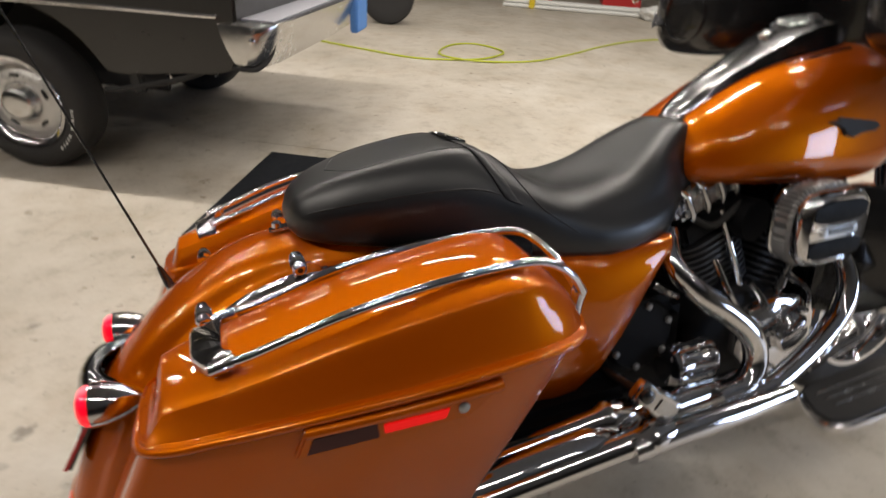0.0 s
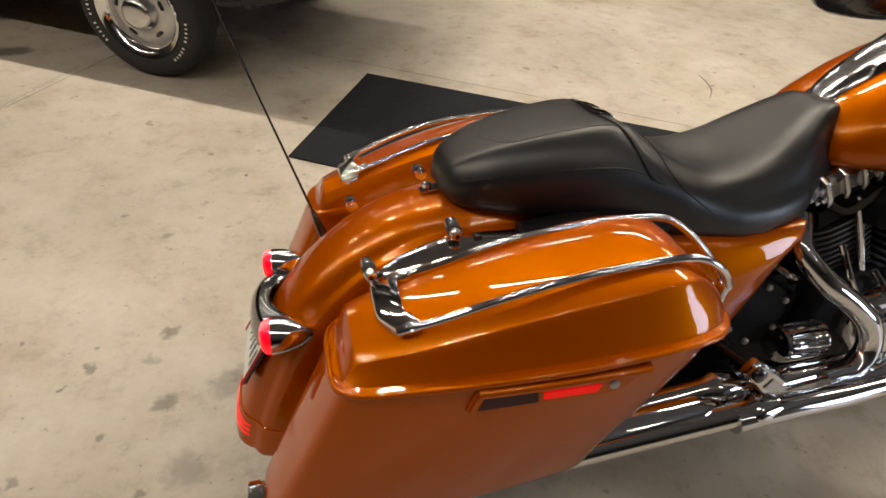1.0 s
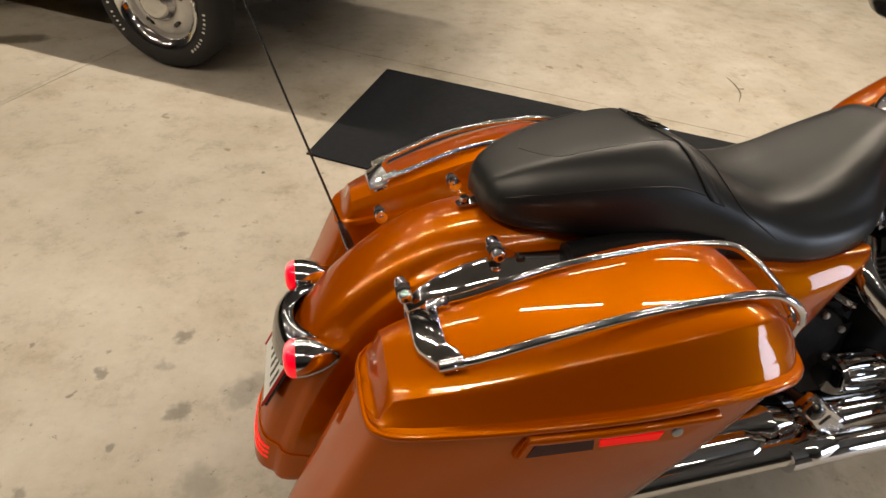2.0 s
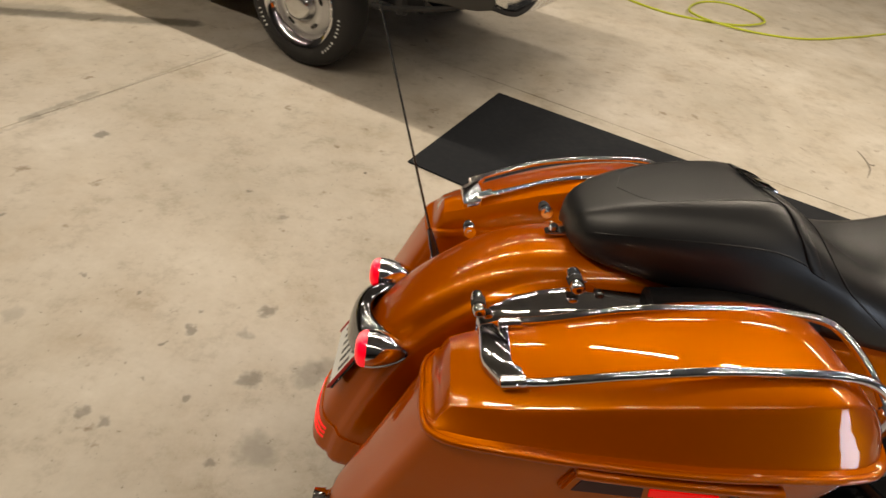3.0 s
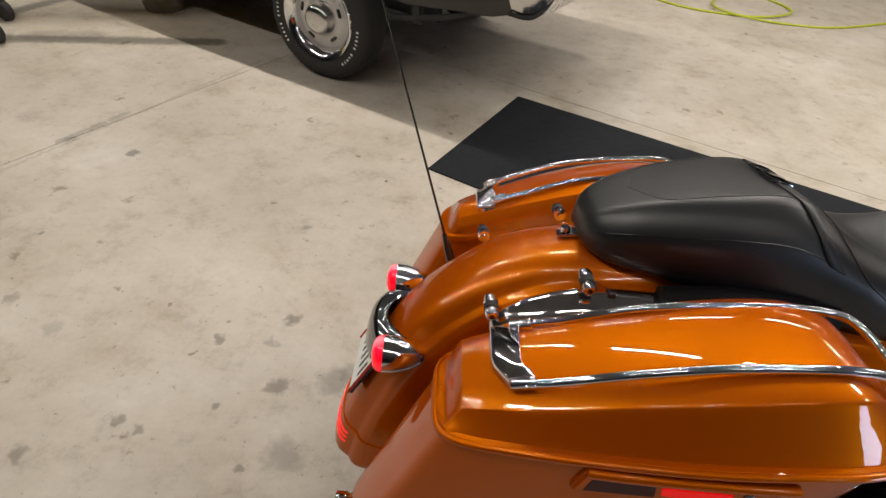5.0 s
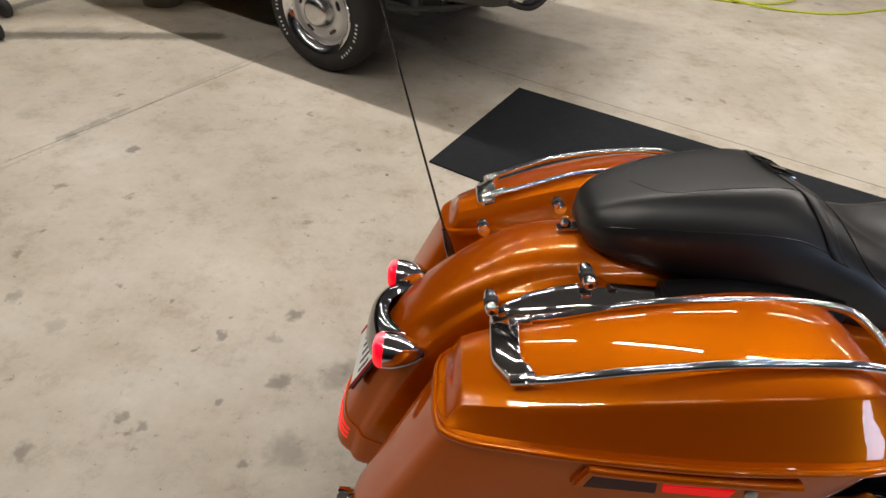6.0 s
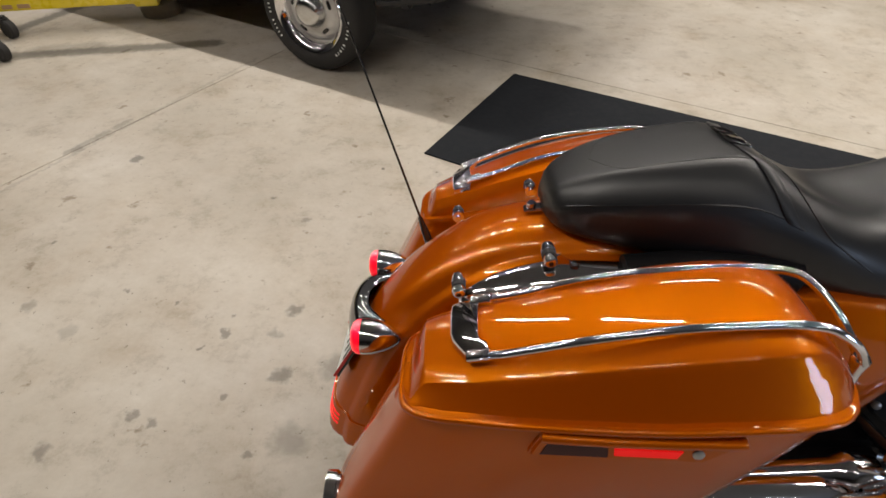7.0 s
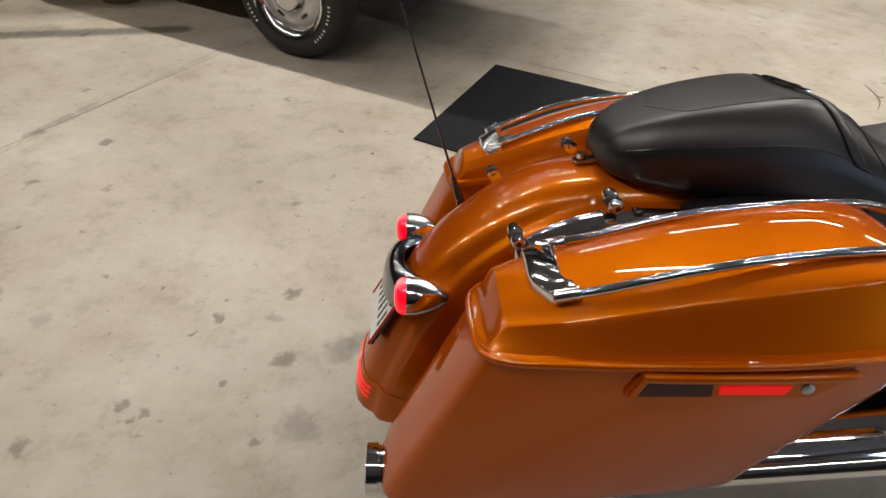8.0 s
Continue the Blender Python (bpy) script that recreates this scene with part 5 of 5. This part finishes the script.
# bumper: wrapped end cap and long face
rows = []
for z, d, e in ((0.618, 0.020, 0.075), (0.635, 0.006, 0.065), (0.70, 0.0, 0.035), (0.765, 0.0, 0.012), (0.80, 0.006, 0.002), (0.816, 0.025, 0.0)):
    rows.append([(1.045 + e, 0.038 + d, z), (1.16, 0.030 + d, z), (1.25 - e * 0.6, 0.045 + d, z), (1.31 - e, 0.10, z), (1.33 - e, 0.22, z), (1.345 - e, 0.97, z), (1.32 - e, 1.62, z), (1.285 - e, 1.73, z), (1.20, 1.81 - d, z), (1.045 + e, 1.82 - d, z), (1.045 + e, 1.76, z), (1.15, 1.74, z), (1.19, 1.6, z), (1.21, 0.97, z), (1.19, 0.26, z), (1.17, 0.14, z), (1.15, 0.09, z), (1.045 + e, 0.08, z)])
bumper = part("bumper", loft(rows), M_CHROME_DULL, car, "chrome bumper", 40)
part("bumper_seal", tube([(1.10, 0.045, 0.612), (1.18, 0.046, 0.610), (1.225, 0.065, 0.622), (1.26, 0.11, 0.67), (1.285, 0.13, 0.76)], 0.011, 24, 8), M_RUBBER, bumper, "dark rubber edge")
part("bumper_top", box((0.17, 1.66, 0.02), pose(1.21, 0.93, 0.812), 0.006), M_PRIMER, bumper, "grey filler panel")
part("masking_tape", box((0.05, 0.24, 0.26), pose(1.325, 1.38, 0.72, 0, 0, 0), 0.008), M_TAPE, bumper, "blue masking tape")
part("bumper_bolt", lathe([(0, 0.014), (0.008, 0.014), (0.013, 0.006)], pose(1.21, 0.036, 0.74, 0, 0, -90), 14), M_CHROME, bumper, "chrome bolt")


def car_wheel(x, y, turn):
    """A tyre with raised white bars round its side, and a slotted wheel with a bright ring; its face looks along -y."""
    m = pose(x, y, 0.345, 0, 0, turn) @ pose(0, 0, 0, 0, 0, -90)
    tyre = part("car_tyre", lathe([(-0.215, 0.225), (-0.225, 0.27), (-0.215, 0.315), (-0.19, 0.338), (-0.15, 0.345), (-0.075, 0.345), (-0.035, 0.338), (-0.010, 0.315), (0.0, 0.280), (-0.002, 0.250), (-0.012, 0.228), (-0.022, 0.222)], m, 64, cap=False), M_RUBBER, car, "black tyre with raised white marks")
    for start, count in ((168, 11), (-52, 12)):
        for k in range(count):
            if k % 6 != 5:
                a = radians(start + 4.9 * k)
                part("tyre_mark", box((0.0020, 0.0065 if k % 2 else 0.0095, 0.0145), m @ pose(0.0003, 0.272 * math.cos(a), 0.272 * math.sin(a)) @ pose(0, 0, 0, math.degrees(a) - 90), 0.0008, segments=1), M_WHITE, tyre)
    rim = part("wheel_ring", lathe([(-0.024, 0.226), (-0.006, 0.231), (0.000, 0.227), (-0.004, 0.215), (-0.020, 0.196), (-0.040, 0.182), (-0.060, 0.174), (-0.075, 0.172)], m, 64, cap=False), M_CHROME, tyre, "chrome trim ring")
    part("wheel_disc", lathe([(-0.080, 0.178), (-0.074, 0.172), (-0.050, 0.150), (-0.040, 0.125), (-0.040, 0.105), (-0.050, 0.088), (-0.050, 0.02)], m, 56), M_HUB, tyre, "silver steel wheel disc")
    for k in range(5):
        a = 2 * math.pi * k / 5 + 0.35
        part("wheel_slot", box((0.018, 0.052, 0.020), m @ pose(-0.042, 0.131 * math.cos(a), 0.131 * math.sin(a)) @ pose(0, 0, 0, math.degrees(a) - 90), 0.006), M_BLACK, tyre, "dark slot")
    part("hub_cap", lathe([(-0.052, 0.100), (-0.036, 0.097), (-0.026, 0.088), (-0.004, 0.080), (0.010, 0.072), (0.017, 0.058), (0.020, 0.03), (0.0205, 0.008)], m, 40), M_CHROME_DULL, tyre, "chrome centre cap")


car_wheel(-0.015, -0.035, 4)
car_wheel(-2.7, 0.02, 0)
car_wheel(0.0, 1.55, 0)
car_wheel(-2.7, 1.55, 0)

# ---- yellow shop crane whose low leg reaches under the car ----
CRANE = pose(-2.12, 3.05, 0, 0, 0, 14.7)
crane = empty("shop_crane", CRANE, "yellow steel shop crane on black casters beside the dark car", "crane")
leg = part("crane_leg", box((1.9, 0.12, 0.12), pose(-0.97, 0.062, 0.212), 0.006), M_YELLOW, crane, "yellow steel leg")
part("leg_end", box((0.15, 0.13, 0.105), pose(-0.075, 0.060, 0.1875), 0.005), M_YELLOW, leg, "yellow end block")
part("inner_leg", box((0.62, 0.09, 0.09), pose(0.36, 0.125, 0.196, 0, 0, 6), 0.005), M_YELLOW, crane, "thinner yellow sliding leg")
for x in (-0.93, -0.83):
    part("sticker", box((0.062 if x < -0.9 else 0.075, 0.003, 0.026), pose(x, 0.0005, 0.180), 0.0005), M_STICKER, leg, "tan sticker")
for x, y in ((-0.95, -0.06), (-0.86, -0.46)):
    caster = part("caster", lathe([(-0.024, 0.03), (-0.026, 0.05), (-0.018, 0.06), (0.018, 0.06), (0.026, 0.05), (0.024, 0.03)], pose(x, y, 0.06, 0, 0, 55), 24), M_RUBBER, crane, "black caster wheel")
    part("caster_fork", box((0.08, 0.07, 0.05), pose(x - 0.03, y + 0.01, 0.118), 0.014), M_RUBBER, caster, "dark caster fork")
part("crane_foot", lathe([(0.0, 0.13), (0.05, 0.14), (0.09, 0.125), (0.11, 0.09), (0.112, 0.03)], pose(-0.06, 0.27, 0.0, 0, -90, 0), 28), M_LEG, crane, "dirty brown round foot")
part("foot_post", box((0.05, 0.05, 0.10), pose(-0.06, 0.20, 0.145), 0.006), M_LEG, crane, "dirty brown post")
part("cross_bar", box((0.06, 0.62, 0.05), pose(-1.02, -0.24, 0.150, 0, 0, 8), 0.006), M_RUBBER, crane, "dark cross bar")

# ---- far clutter ----
GM = lambda gx, gy, z=0.0, rz=0.0: G @ pose(gx, gy, z, 0, 0, rz)
pipe = None
for k, (dy, z) in enumerate(((0, 0.035), (0.075, 0.035), (0.15, 0.035), (0.225, 0.035), (0.04, 0.10), (0.115, 0.10), (0.19, 0.10))):
    if pipe is None:
        pipe = tagged(mesh_object("pipe", tube([(0, 0, 0), (2.9, 0, 0)], 0.033, 0, 16), M_PVC), "white plastic pipe lying in a bundle on the floor", "pipe", "bundle of pipes")
        pipe.matrix_world = GM(0.14, 9.72 + dy, z, 3.0)
    else:
        copy_thing(pipe, GM(0.14 + 0.04 * (k % 3), 9.72 + dy, z, 3.0))
tagged(mesh_object("tape_band", box((0.10, 0.36, 0.155), GM(0.62, 9.87, 0.078, 3.0), 0.02), M_YELLOW), "yellow band wrapped round the white pipes", "band")
for gx, gy, sx, sy, h, mt, lab, nm in ((0.6, 11.0, 0.8, 0.5, 0.30, M_REDPLASTIC, "red plastic crate on the floor behind the pipes", "crate"), (2.3, 11.3, 0.7, 0.5, 0.5, M_REDPLASTIC, "red tool chest on the floor", "tool_chest"), (4.0, 10.8, 1.0, 0.6, 0.7, M_CAR_DARK, "dark cabinet standing on the floor", "cabinet")):
    tagged(mesh_object(nm, box((sx, sy, h), GM(gx, gy, h / 2), 0.02), mt), lab, nm.replace("_", " "))
bag = bmesh.new()
bmesh.ops.create_icosphere(bag, subdivisions=4, radius=1)
for v in bag.verts:
    d = 1 + 0.35 * noise.noise(v.co * 1.7) + 0.18 * noise.noise(v.co * 5)
    v.co = Vector((v.co.x * 0.30 * d, v.co.y * 0.22 * d, max(0.0, 0.10 + v.co.z * 0.14 * d)))
bag_ob = tagged(mesh_object("plastic_bag", bag, M_PVC, angle=180), "crumpled white plastic bag lying by the pipes", "bag")
bag_ob.matrix_world = GM(2.75, 9.65)
spare = tagged(mesh_object("tyre", lathe([(-0.1, 0.2), (-0.11, 0.27), (-0.09, 0.32), (-0.05, 0.34), (0.05, 0.34), (0.09, 0.32), (0.11, 0.27), (0.1, 0.2)], Matrix.Identity(4), 48), M_RUBBER), "black tyre standing on the floor behind the car", "tyre")
spare.matrix_world = pose(2.12, 6.75, 0.34, 0, 0, 75)
